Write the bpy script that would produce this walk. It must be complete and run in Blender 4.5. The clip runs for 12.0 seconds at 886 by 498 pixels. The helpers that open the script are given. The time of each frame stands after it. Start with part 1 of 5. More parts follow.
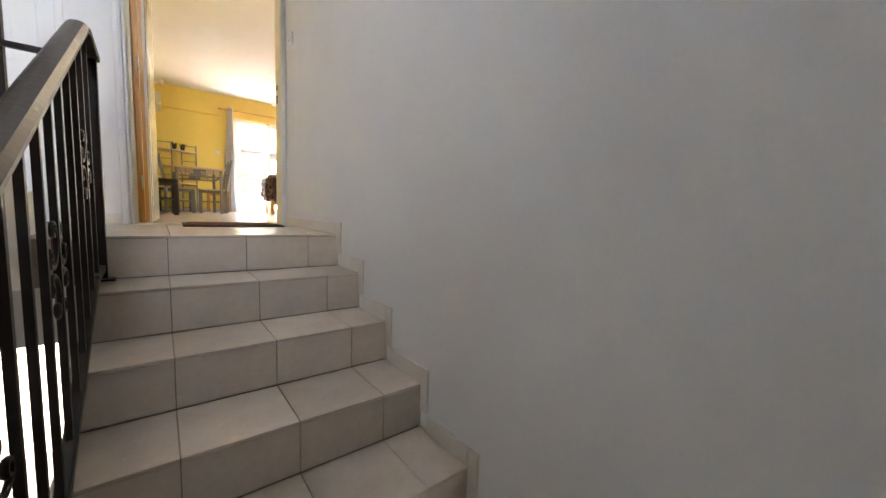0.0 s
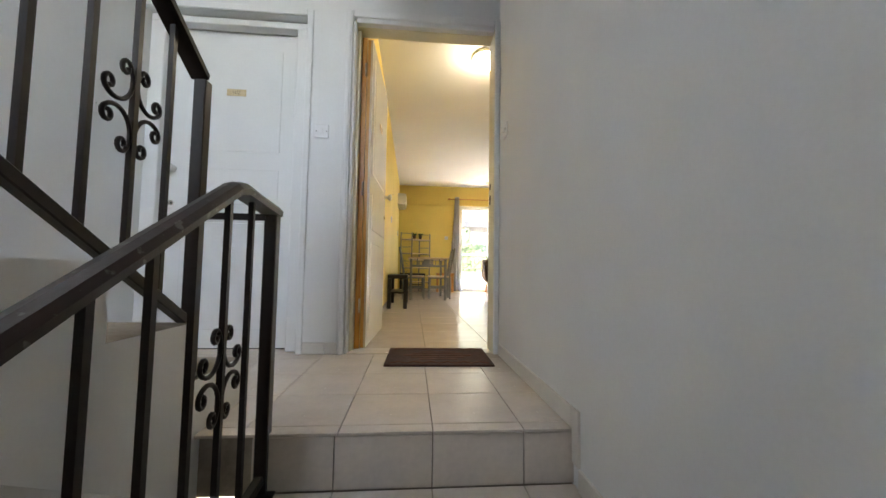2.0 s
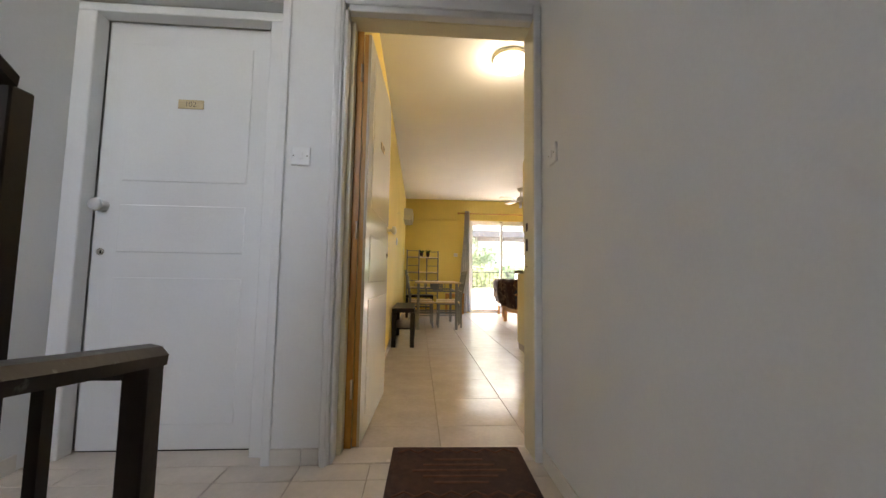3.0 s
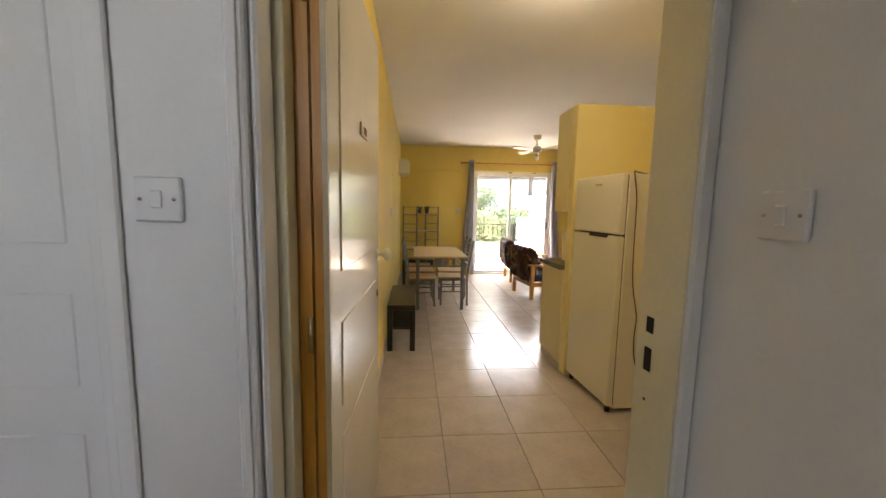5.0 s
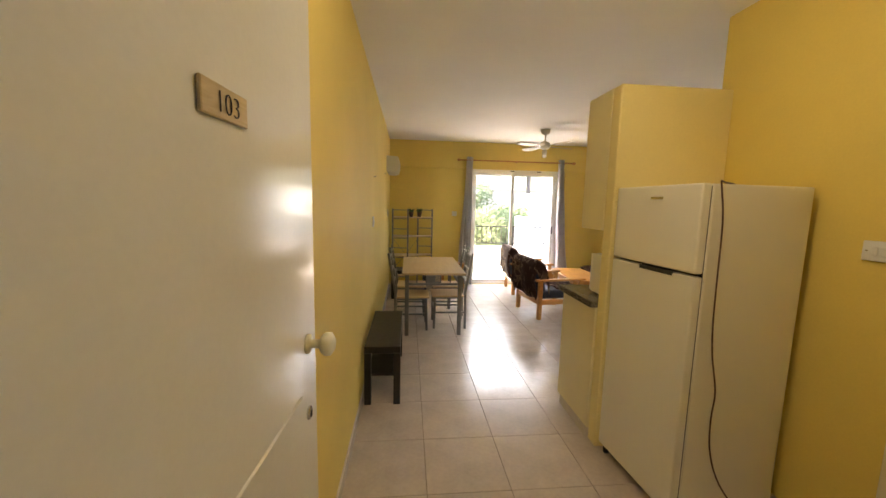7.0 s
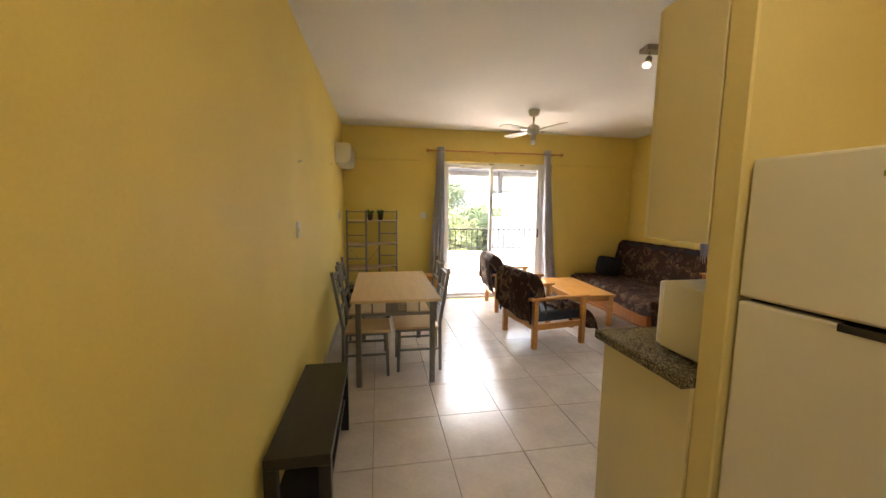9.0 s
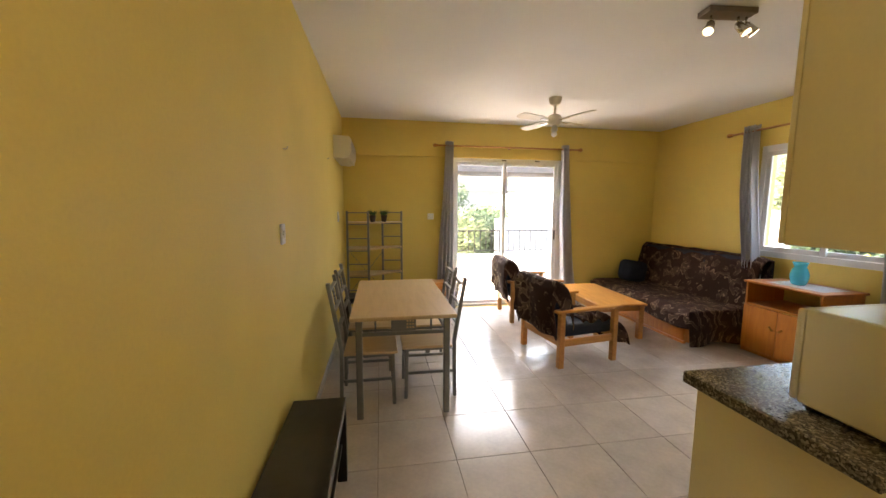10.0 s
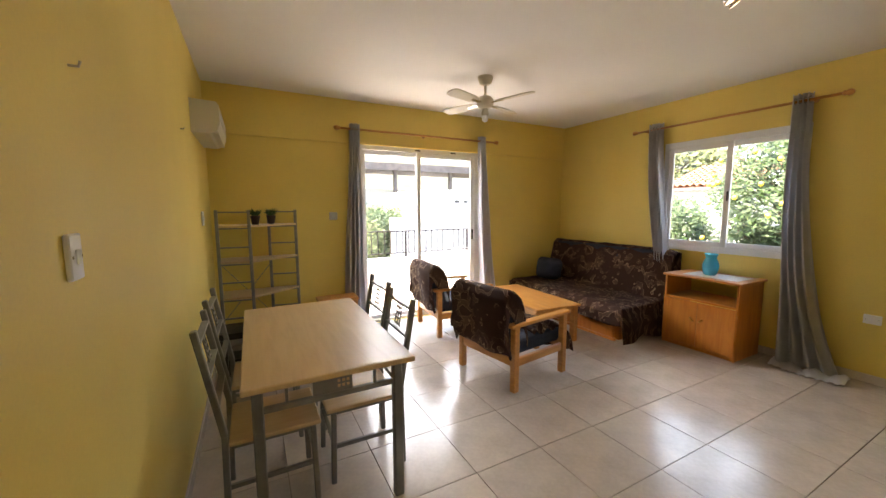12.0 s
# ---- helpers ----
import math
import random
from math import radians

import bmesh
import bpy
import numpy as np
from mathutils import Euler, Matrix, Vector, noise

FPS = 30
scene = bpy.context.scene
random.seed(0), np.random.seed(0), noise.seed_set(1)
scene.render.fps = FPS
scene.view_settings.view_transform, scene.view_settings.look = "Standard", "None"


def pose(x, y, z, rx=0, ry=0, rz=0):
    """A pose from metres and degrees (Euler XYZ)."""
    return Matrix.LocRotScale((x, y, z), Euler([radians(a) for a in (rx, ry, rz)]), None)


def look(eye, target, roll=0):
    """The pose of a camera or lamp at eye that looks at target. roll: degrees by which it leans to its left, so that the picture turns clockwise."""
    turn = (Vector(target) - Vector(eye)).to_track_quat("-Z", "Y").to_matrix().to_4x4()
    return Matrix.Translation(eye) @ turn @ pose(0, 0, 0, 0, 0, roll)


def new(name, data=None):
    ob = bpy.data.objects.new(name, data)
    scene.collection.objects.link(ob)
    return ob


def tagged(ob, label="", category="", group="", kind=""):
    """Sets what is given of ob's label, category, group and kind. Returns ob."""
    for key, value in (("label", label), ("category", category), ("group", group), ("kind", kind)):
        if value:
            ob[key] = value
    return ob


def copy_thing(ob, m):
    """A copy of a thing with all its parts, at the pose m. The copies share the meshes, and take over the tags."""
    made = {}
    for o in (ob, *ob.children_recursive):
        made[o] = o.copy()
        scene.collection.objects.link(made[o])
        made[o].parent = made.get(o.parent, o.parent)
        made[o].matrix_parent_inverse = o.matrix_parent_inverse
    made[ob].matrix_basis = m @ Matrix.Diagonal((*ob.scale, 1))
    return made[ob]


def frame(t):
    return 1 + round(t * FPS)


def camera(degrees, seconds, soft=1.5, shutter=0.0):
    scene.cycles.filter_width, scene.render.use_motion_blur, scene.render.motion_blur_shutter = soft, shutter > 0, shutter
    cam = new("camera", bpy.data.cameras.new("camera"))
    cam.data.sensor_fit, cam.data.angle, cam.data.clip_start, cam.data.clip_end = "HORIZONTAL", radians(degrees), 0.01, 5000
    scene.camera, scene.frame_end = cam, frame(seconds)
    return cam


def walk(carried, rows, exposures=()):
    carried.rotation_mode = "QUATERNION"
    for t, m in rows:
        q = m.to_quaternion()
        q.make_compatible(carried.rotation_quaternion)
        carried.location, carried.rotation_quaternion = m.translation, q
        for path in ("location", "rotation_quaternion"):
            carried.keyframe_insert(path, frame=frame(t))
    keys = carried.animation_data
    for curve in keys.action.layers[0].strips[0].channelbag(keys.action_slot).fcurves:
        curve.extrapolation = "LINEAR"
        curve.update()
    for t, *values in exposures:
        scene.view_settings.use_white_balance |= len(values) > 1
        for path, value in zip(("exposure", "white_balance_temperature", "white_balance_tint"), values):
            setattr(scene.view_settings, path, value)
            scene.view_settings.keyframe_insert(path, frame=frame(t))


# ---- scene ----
cam = camera(101.2, 12.0)
PATH = [
    (0, (0.297, -0.207, 0.14), (1.521, 1.362, -0.055), 2.0),
    (0.5, (0.451, -0.148, 0.232), (0.978, 1.77, 0.022), 0.9),
    (1, (0.51, -0.118, 0.266), (0.704, 1.863, 0.066), 0.9),
    (1.5, (0.512, 0.158, 0.354), (0.698, 2.145, 0.218), 0.7),
    (2, (0.554, 0.598, 0.515), (0.719, 2.587, 0.634), 0.9),
    (2.5, (0.523, 0.954, 0.685), (0.655, 2.936, 0.919), 0.8),
    (3, (0.524, 1.197, 0.827), (0.656, 3.187, 0.978), 0.9),
    (5, (0.461, 2.128, 1.362), (0.626, 4.109, 1.143), 1.1),
    (5.5, (0.521, 2.29, 1.463), (0.669, 4.273, 1.251), 0.8),
    (6, (0.469, 2.452, 1.513), (0.635, 4.432, 1.285), 1.1),
    (6.5, (0.458, 2.67, 1.492), (0.637, 4.649, 1.265), 1.3),
    (7, (0.538, 2.915, 1.497), (0.729, 4.891, 1.253), 1.3),
    (9, (0.692, 4.048, 1.471), (1.043, 6.004, 1.238), 0.6),
    (9.5, (0.695, 4.29, 1.46), (1.044, 6.245, 1.225), 0.6),
    (10, (0.683, 4.515, 1.451), (1.02, 6.474, 1.226), 0.3),
    (10.5, (0.601, 4.712, 1.461), (0.982, 6.662, 1.232), 0.3),
    (11, (0.579, 4.944, 1.433), (1.426, 6.741, 1.197), -0.2),
    (11.5, (0.579, 5.198, 1.429), (1.476, 6.971, 1.206), -0.2),
    (12, (0.549, 5.358, 1.421), (1.474, 7.117, 1.195), -0.2),
]
EXPOSURES = [
    (0.0, 5.6, 7350, 15), (1.2, 5.6, 7300, 15), (2.0, 5.05, 7000, 10), (3.2, 4.55, 7500, 15),
    (5.0, 4.35, 7700, 15), (6.0, 4.4, 7550, 14), (7.0, 4.35, 7600, 15), (9.0, 4.2, 7700, 15),
    (10.5, 4.15, 7500, 15), (12.0, 4.1, 7500, 15)]
walk(cam, [(t, look(eye, target, roll)) for t, eye, target, roll in PATH], EXPOSURES)


# ---- light ----
world = bpy.data.worlds.new("world")
scene.world = world
world.use_nodes = True
wn, wl = world.node_tree.nodes, world.node_tree.links
sky = wn.new("ShaderNodeTexSky")
sky.sky_type = "NISHITA"
sky.sun_disc = False
sky.sun_elevation, sky.sun_rotation = radians(57), radians(-84)
sky.air_density, sky.dust_density = 1.0, 2.0
wl.new(sky.outputs["Color"], wn["Background"].inputs["Color"])
wn["Background"].inputs["Strength"].default_value = 0.15

sun_data = bpy.data.lights.new("sun", "SUN")
sun_data.energy, sun_data.angle, sun_data.color = 2.0, radians(0.6), (1.0, 0.95, 0.87)
sun = new("sun", sun_data)
sun.matrix_world = look((-9.0, 1.0, 14.0), (0, 0, 0))


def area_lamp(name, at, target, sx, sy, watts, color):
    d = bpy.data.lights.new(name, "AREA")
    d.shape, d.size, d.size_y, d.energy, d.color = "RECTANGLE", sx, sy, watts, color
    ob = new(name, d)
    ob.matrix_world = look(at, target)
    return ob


def point_lamp(name, at, watts, color, radius):
    d = bpy.data.lights.new(name, "POINT")
    d.energy, d.color, d.shadow_soft_size = watts, color, radius
    ob = new(name, d)
    ob.location = at
    return ob


# daylight through the stairwell's upper window, behind the walker
area_lamp("stair_window_light", (-0.5, -1.62, 2.4), (-0.2, 2.9, 0.9), 0.95, 1.3, 1.25, (0.92, 0.96, 1.0))
# unseen fill lamps as extra sky beyond balcony and garden, to brighten the room
area_lamp("balcony_sky_fill", (2.58, 17.5, 6.0), (2.58, 9.6, 1.0), 11.0, 3.2, 115.0, (0.90, 0.95, 1.0))
area_lamp("garden_sky_fill", (12.5, 8.6, 5.6), (4.9, 7.4, 1.4), 9.0, 2.4, 26.0, (0.80, 0.90, 1.0))
# daylight in the street entrance
area_lamp("entrance_light", (-0.49, 3.02, -1.25), (-0.49, 0.0, -1.1), 0.60, 1.0, 0.1, (0.97, 0.98, 1.0))
point_lamp("globe_bulb", (1.24, 4.0, 2.47), 0.6, (1.0, 0.91, 0.76), 0.1)


# ---- materials ----
def material(name, color, rough=0.6, metal=0.0, var=0.12, scale=6.0, fine=90.0, bump=0.1, bump_scale=120.0,
             spec=0.5, object_random=0.0, color2=None, island=0.0, coat=0.0, rough_var=0.12):
    """A painted or plain surface: two scales of colour variation, fine relief, uneven gloss."""
    m = bpy.data.materials.new(name)
    m.use_nodes = True
    n, l = m.node_tree.nodes, m.node_tree.links
    b = n["Principled BSDF"]
    b.inputs["Metallic"].default_value = metal
    b.inputs["Specular IOR Level"].default_value = spec
    b.inputs["Coat Weight"].default_value = coat
    b.inputs["Coat Roughness"].default_value = 0.08
    tc = n.new("ShaderNodeTexCoord")
    big, small = n.new("ShaderNodeTexNoise"), n.new("ShaderNodeTexNoise")
    big.inputs["Scale"].default_value, big.inputs["Detail"].default_value = scale, 5
    small.inputs["Scale"].default_value, small.inputs["Detail"].default_value = fine, 3
    l.new(tc.outputs["Object"], big.inputs["Vector"])
    l.new(tc.outputs["Object"], small.inputs["Vector"])
    mix = n.new("ShaderNodeMix")
    mix.data_type = "RGBA"
    c2 = color2 or tuple(c * (1 - var) for c in color)
    c1 = color if color2 else tuple(min(1, c * (1 + var * 0.6)) for c in color)
    mix.inputs["A"].default_value, mix.inputs["B"].default_value = (*c1, 1), (*c2, 1)
    add = n.new("ShaderNodeMath")
    add.operation = "MULTIPLY_ADD"
    l.new(small.outputs["Fac"], add.inputs[0])
    add.inputs[1].default_value = 0.35
    l.new(big.outputs["Fac"], add.inputs[2])
    ramp = n.new("ShaderNodeMapRange")
    ramp.inputs["From Min"].default_value, ramp.inputs["From Max"].default_value = 0.45, 0.9
    l.new(add.outputs[0], ramp.inputs["Value"])
    l.new(ramp.outputs["Result"], mix.inputs["Factor"])
    out = mix.outputs["Result"]
    if object_random or island:
        src = n.new("ShaderNodeObjectInfo").outputs["Random"] if object_random else n.new("ShaderNodeNewGeometry").outputs["Random Per Island"]
        hsv = n.new("ShaderNodeHueSaturation")
        mr = n.new("ShaderNodeMapRange")
        k = object_random or island
        mr.inputs["To Min"].default_value, mr.inputs["To Max"].default_value = 1 - k, 1 + k
        l.new(src, mr.inputs["Value"])
        l.new(mr.outputs["Result"], hsv.inputs["Value"])
        l.new(out, hsv.inputs["Color"])
        out = hsv.outputs["Color"]
    l.new(out, b.inputs["Base Color"])
    rr = n.new("ShaderNodeMapRange")
    rr.inputs["To Min"].default_value, rr.inputs["To Max"].default_value = max(0.02, rough - rough_var * rough), min(1, rough + rough_var * rough)
    l.new(big.outputs["Fac"], rr.inputs["Value"])
    l.new(rr.outputs["Result"], b.inputs["Roughness"])
    if bump:
        bn = n.new("ShaderNodeTexNoise")
        bn.inputs["Scale"].default_value, bn.inputs["Detail"].default_value = bump_scale, 4
        l.new(tc.outputs["Object"], bn.inputs["Vector"])
        bp = n.new("ShaderNodeBump")
        bp.inputs["Strength"].default_value, bp.inputs["Distance"].default_value = bump, 0.004
        l.new(bn.outputs["Fac"], bp.inputs["Height"])
        l.new(bp.outputs["Normal"], b.inputs["Normal"])
    return m


def wood(name, light, dark, rough=0.4, stretch=(12, 1.2, 12), coat=0.0):
    """Wood with grain running along the local y axis."""
    m = material(name, light, rough, var=0.1, coat=coat, bump=0.04)
    n, l = m.node_tree.nodes, m.node_tree.links
    b = n["Principled BSDF"]
    tc, mp, nz, rp = n.new("ShaderNodeTexCoord"), n.new("ShaderNodeMapping"), n.new("ShaderNodeTexNoise"), n.new("ShaderNodeValToRGB")
    mp.inputs["Scale"].default_value = stretch
    nz.inputs["Scale"].default_value, nz.inputs["Detail"].default_value, nz.inputs["Distortion"].default_value = 3.0, 7, 0.8
    l.new(tc.outputs["Object"], mp.inputs["Vector"])
    l.new(mp.outputs["Vector"], nz.inputs["Vector"])
    l.new(nz.outputs["Fac"], rp.inputs["Fac"])
    rp.color_ramp.elements[0].color, rp.color_ramp.elements[0].position = (*dark, 1), 0.3
    rp.color_ramp.elements[1].color, rp.color_ramp.elements[1].position = (*light, 1), 0.62
    l.new(rp.outputs["Color"], b.inputs["Base Color"])
    return m


YELLOW = material("yellow_wall_paint", (0.79, 0.605, 0.155), 0.62, var=0.07, scale=1.3, bump=0.12, bump_scale=170)
PALE_YELLOW = material("pale_yellow_partition_paint", (0.78, 0.65, 0.29), 0.55, var=0.06, scale=1.3, bump=0.1, bump_scale=170)
WHITE = material("white_wall_paint", (0.78, 0.78, 0.77), 0.6, var=0.05, scale=1.6, bump=0.10, bump_scale=150)
CEILING = material("white_ceiling_paint", (0.80, 0.79, 0.77), 0.75, var=0.04, scale=1.2, bump=0.08)
GLOSS_WHITE = material("white_gloss_paint", (0.80, 0.79, 0.72), 0.13, var=0.05, scale=2.5, bump=0.05, bump_scale=60)
FRAME_CREAM = material("cream_frame_paint", (0.78, 0.72, 0.52), 0.3, var=0.08, scale=4, bump=0.05)
BARE_WOOD = wood("bare_orange_wood", (0.56, 0.25, 0.03), (0.42, 0.17, 0.018), 0.4, (14, 14, 1.2))
FLOOR_TILE = material("glazed_floor_tile", (0.55, 0.475, 0.41), 0.19, var=0.13, scale=5.5, fine=45, bump=0.025, bump_scale=25, spec=0.26,
                      object_random=0.035, rough_var=0.5)
STAIR_TILE = material("beige_stair_tile", (0.66, 0.58, 0.50), 0.24, var=0.10, scale=7, fine=60, bump=0.03, bump_scale=30,
                      object_random=0.035, rough_var=0.4)
SKIRT = material("pale_skirting_tile", (0.72, 0.68, 0.62), 0.35, var=0.06, scale=7, fine=60, bump=0.03)
GROUT = material("grey_grout", (0.30, 0.25, 0.20), 0.9, var=0.25, scale=20)
IRON = material("dark_brown_iron_paint", (0.014, 0.0075, 0.006), 0.38, spec=0.35, var=0.3, scale=25, bump=0.12, bump_scale=60)
# handrail paint, chipped to the bare grey metal here and there
WORN = material("chipped_brown_iron_paint", (0.018, 0.009, 0.007), 0.38, spec=0.35, var=0.3, scale=25, bump=0.15, bump_scale=60)
n, l = WORN.node_tree.nodes, WORN.node_tree.links
tc, chip, edge, two = n.new("ShaderNodeTexCoord"), n.new("ShaderNodeTexNoise"), n.new("ShaderNodeMapRange"), n.new("ShaderNodeMix")
two.data_type = "RGBA"
chip.inputs["Scale"].default_value, chip.inputs["Detail"].default_value = 34, 9
edge.inputs["From Min"].default_value, edge.inputs["From Max"].default_value = 0.63, 0.68
two.inputs["A"].default_value, two.inputs["B"].default_value = (0.020, 0.010, 0.008, 1), (0.085, 0.085, 0.075, 1)
l.new(tc.outputs["Object"], chip.inputs["Vector"])
l.new(chip.outputs["Fac"], edge.inputs["Value"])
l.new(edge.outputs["Result"], two.inputs["Factor"])
l.new(two.outputs["Result"], n["Principled BSDF"].inputs["Base Color"])
SWITCH = material("white_plastic", (0.78, 0.78, 0.78), 0.3, var=0.03, bump=0.0)
CHROME = material("worn_chrome", (0.62, 0.60, 0.56), 0.25, 1.0, var=0.1, bump=0.0)
BRASS = material("dull_brass", (0.55, 0.47, 0.32), 0.35, 1.0, var=0.15)
BLACK_GAP = material("dark_hole", (0.015, 0.012, 0.01), 0.8, bump=0.0)
PLATE = wood("number_plate_wood", (0.62, 0.50, 0.30), (0.5, 0.38, 0.2), 0.4, (4, 30, 30))
INK = material("dark_ink", (0.02, 0.015, 0.01), 0.5, bump=0.0)
ALU = material("white_aluminium", (0.80, 0.80, 0.80), 0.35, var=0.03, bump=0.0)
CONCRETE = material("concrete", (0.34, 0.33, 0.31), 0.85, var=0.2, scale=3, bump=0.3)


# ---- mesh helpers ----
def box(bm, x0, x1, y0, y1, z0, z1, bev=0.0, seg=1, mat=0):
    """Adds an upright box with rounded edges."""
    r = bmesh.ops.create_cube(bm, size=1, matrix=Matrix.LocRotScale(((x0 + x1) / 2, (y0 + y1) / 2, (z0 + z1) / 2), None, (x1 - x0, y1 - y0, z1 - z0)))
    fs = {f for v in r["verts"] for f in v.link_faces}
    for f in fs:
        f.material_index = mat
    if bev:
        es = {e for v in r["verts"] for e in v.link_edges}
        bmesh.ops.bevel(bm, geom=list(es), offset=bev, segments=seg, affect="EDGES", profile=0.5)
    return bm


def bar(bm, p, q, w, h, bev=0.0, up=(0, 0, 1)):
    """Adds a straight bar of section w x h from p to q."""
    p, q = Vector(p), Vector(q)
    d = (q - p)
    zax = d.normalized()
    xax = Vector(up).cross(zax)
    if xax.length < 1e-4:
        xax = Vector((1, 0, 0))
    xax.normalize()
    yax = zax.cross(xax)
    m = Matrix((xax, yax, zax)).transposed().to_4x4()
    m.translation = (p + q) / 2
    r = bmesh.ops.create_cube(bm, size=1, matrix=m @ Matrix.Diagonal((w, h, d.length, 1)))
    if bev:
        es = {e for v in r["verts"] for e in v.link_edges}
        bmesh.ops.bevel(bm, geom=list(es), offset=bev, segments=1, affect="EDGES")
    return bm


def tube(bm, pts, r, seg=8, closed_ends=True):
    """Adds a round tube along a line of points; r may be one radius or one for each point."""
    pts = [Vector(p) for p in pts]
    rs = r if isinstance(r, (list, tuple)) else [r] * len(pts)
    rings = []
    ref = None
    for i, p in enumerate(pts):
        d = (pts[min(i + 1, len(pts) - 1)] - pts[max(i - 1, 0)]).normalized()
        if ref is None:
            ref = d.orthogonal().normalized()
        ref = (ref - d * ref.dot(d)).normalized()
        side = d.cross(ref)
        rings.append([bm.verts.new(p + rs[i] * (math.cos(a) * ref + math.sin(a) * side)) for a in [2 * math.pi * k / seg for k in range(seg)]])
    for a, b in zip(rings, rings[1:]):
        for k in range(seg):
            f = bm.faces.new((a[k], a[(k + 1) % seg], b[(k + 1) % seg], b[k]))
            f.smooth = True
    if closed_ends:
        bm.faces.new(list(reversed(rings[0])))
        bm.faces.new(rings[-1])
    return bm


def lathe(bm, profile, seg=20, centre=(0, 0, 0)):
    """Adds a turned body from (radius, height) pairs."""
    cx, cy, cz = centre
    rings = [[bm.verts.new((cx + r * math.cos(2 * math.pi * k / seg), cy + r * math.sin(2 * math.pi * k / seg), cz + z)) for k in range(seg)] for r, z in profile]
    for a, b in zip(rings, rings[1:]):
        for k in range(seg):
            f = bm.faces.new((a[k], a[(k + 1) % seg], b[(k + 1) % seg], b[k]))
            f.smooth = True
    bm.faces.new(list(reversed(rings[0])))
    bm.faces.new(rings[-1])
    return bm


def sheet(bm, fn, nu, nv, smooth=True):
    """Adds a grid surface; fn(u, v) gives the place for u, v from 0 to 1."""
    g = [[bm.verts.new(fn(i / nu, j / nv)) for j in range(nv + 1)] for i in range(nu + 1)]
    for i in range(nu):
        for j in range(nv):
            f = bm.faces.new((g[i][j], g[i + 1][j], g[i + 1][j + 1], g[i][j + 1]))
            f.smooth = smooth
    return bm


def prism(bm, outline, x0, x1, mat=0):
    """Adds a solid whose outline of (y, z) pairs runs from x0 to x1."""
    a = [bm.verts.new((x0, y, z)) for y, z in outline]
    b = [bm.verts.new((x1, y, z)) for y, z in outline]
    n = len(outline)
    fs = [bm.faces.new(a), bm.faces.new(list(reversed(b)))]
    fs += [bm.faces.new((a[(k + 1) % n], a[k], b[k], b[(k + 1) % n])) for k in range(n)]
    for f in fs:
        f.material_index = mat
    return bm


def finish(bm, name, mats):
    me = bpy.data.meshes.new(name)
    bmesh.ops.recalc_face_normals(bm, faces=bm.faces[:])
    bm.to_mesh(me)
    bm.free()
    for m in mats if isinstance(mats, (list, tuple)) else [mats]:
        me.materials.append(m)
    return me


def part(name, bm, mat, parent, label=""):
    ob = new(name, finish(bm, name, mat))
    ob.parent = parent
    if label:
        tagged(ob, label)
    return ob


def thing(name, label, category, at=(0, 0, 0), turn=0.0, group=""):
    ob = new(name)
    ob.empty_display_size = 0.1
    ob.matrix_basis = pose(*at, 0, 0, turn)
    return tagged(ob, label, category, group)


def structure(name, bm, mats, label="", category="wall"):
    ob = new(name, finish(bm, name, mats))
    return tagged(ob, label, category, "", "structure")


def B():
    return bmesh.new()


def cut_wall(name, axis, a0, a1, t0, t1, z0, z1, holes, mats, label, side=None):
    """A wall along x or y from a0 to a1, t0 to t1 thick, with openings (b0, b1, low, high). side(normal) picks the paint of a face."""
    bm = B()
    xs = sorted({a0, a1, *[v for h in holes for v in h[:2]]})
    zs = sorted({z0, z1, *[v for h in holes for v in h[2:]]})

    def solid(i, j):
        if not (0 <= i < len(xs) - 1 and 0 <= j < len(zs) - 1):
            return False
        x, z = (xs[i] + xs[i + 1]) / 2, (zs[j] + zs[j + 1]) / 2
        return not any(h[0] < x < h[1] and h[2] < z < h[3] for h in holes)

    def quad(*c):
        vs = [bm.verts.new((a, t, z) if axis == "x" else (t, a, z)) for a, t, z in c]
        bm.faces.new(vs)

    for i in range(len(xs) - 1):
        for j in range(len(zs) - 1):
            if not solid(i, j):
                continue
            l, r, b, t = xs[i], xs[i + 1], zs[j], zs[j + 1]
            quad((l, t0, b), (r, t0, b), (r, t0, t), (l, t0, t))
            quad((l, t1, b), (l, t1, t), (r, t1, t), (r, t1, b))
            if not solid(i - 1, j):
                quad((l, t0, b), (l, t0, t), (l, t1, t), (l, t1, b))
            if not solid(i + 1, j):
                quad((r, t0, b), (r, t1, b), (r, t1, t), (r, t0, t))
            if not solid(i, j - 1):
                quad((l, t0, b), (l, t1, b), (r, t1, b), (r, t0, b))
            if not solid(i, j + 1):
                quad((l, t0, t), (r, t0, t), (r, t1, t), (l, t1, t))
    bmesh.ops.remove_doubles(bm, verts=bm.verts[:], dist=1e-5)
    bmesh.ops.recalc_face_normals(bm, faces=bm.faces[:])
    if side:
        for f in bm.faces:
            f.material_index = side(f.normal)
    return structure(name, bm, mats, label)


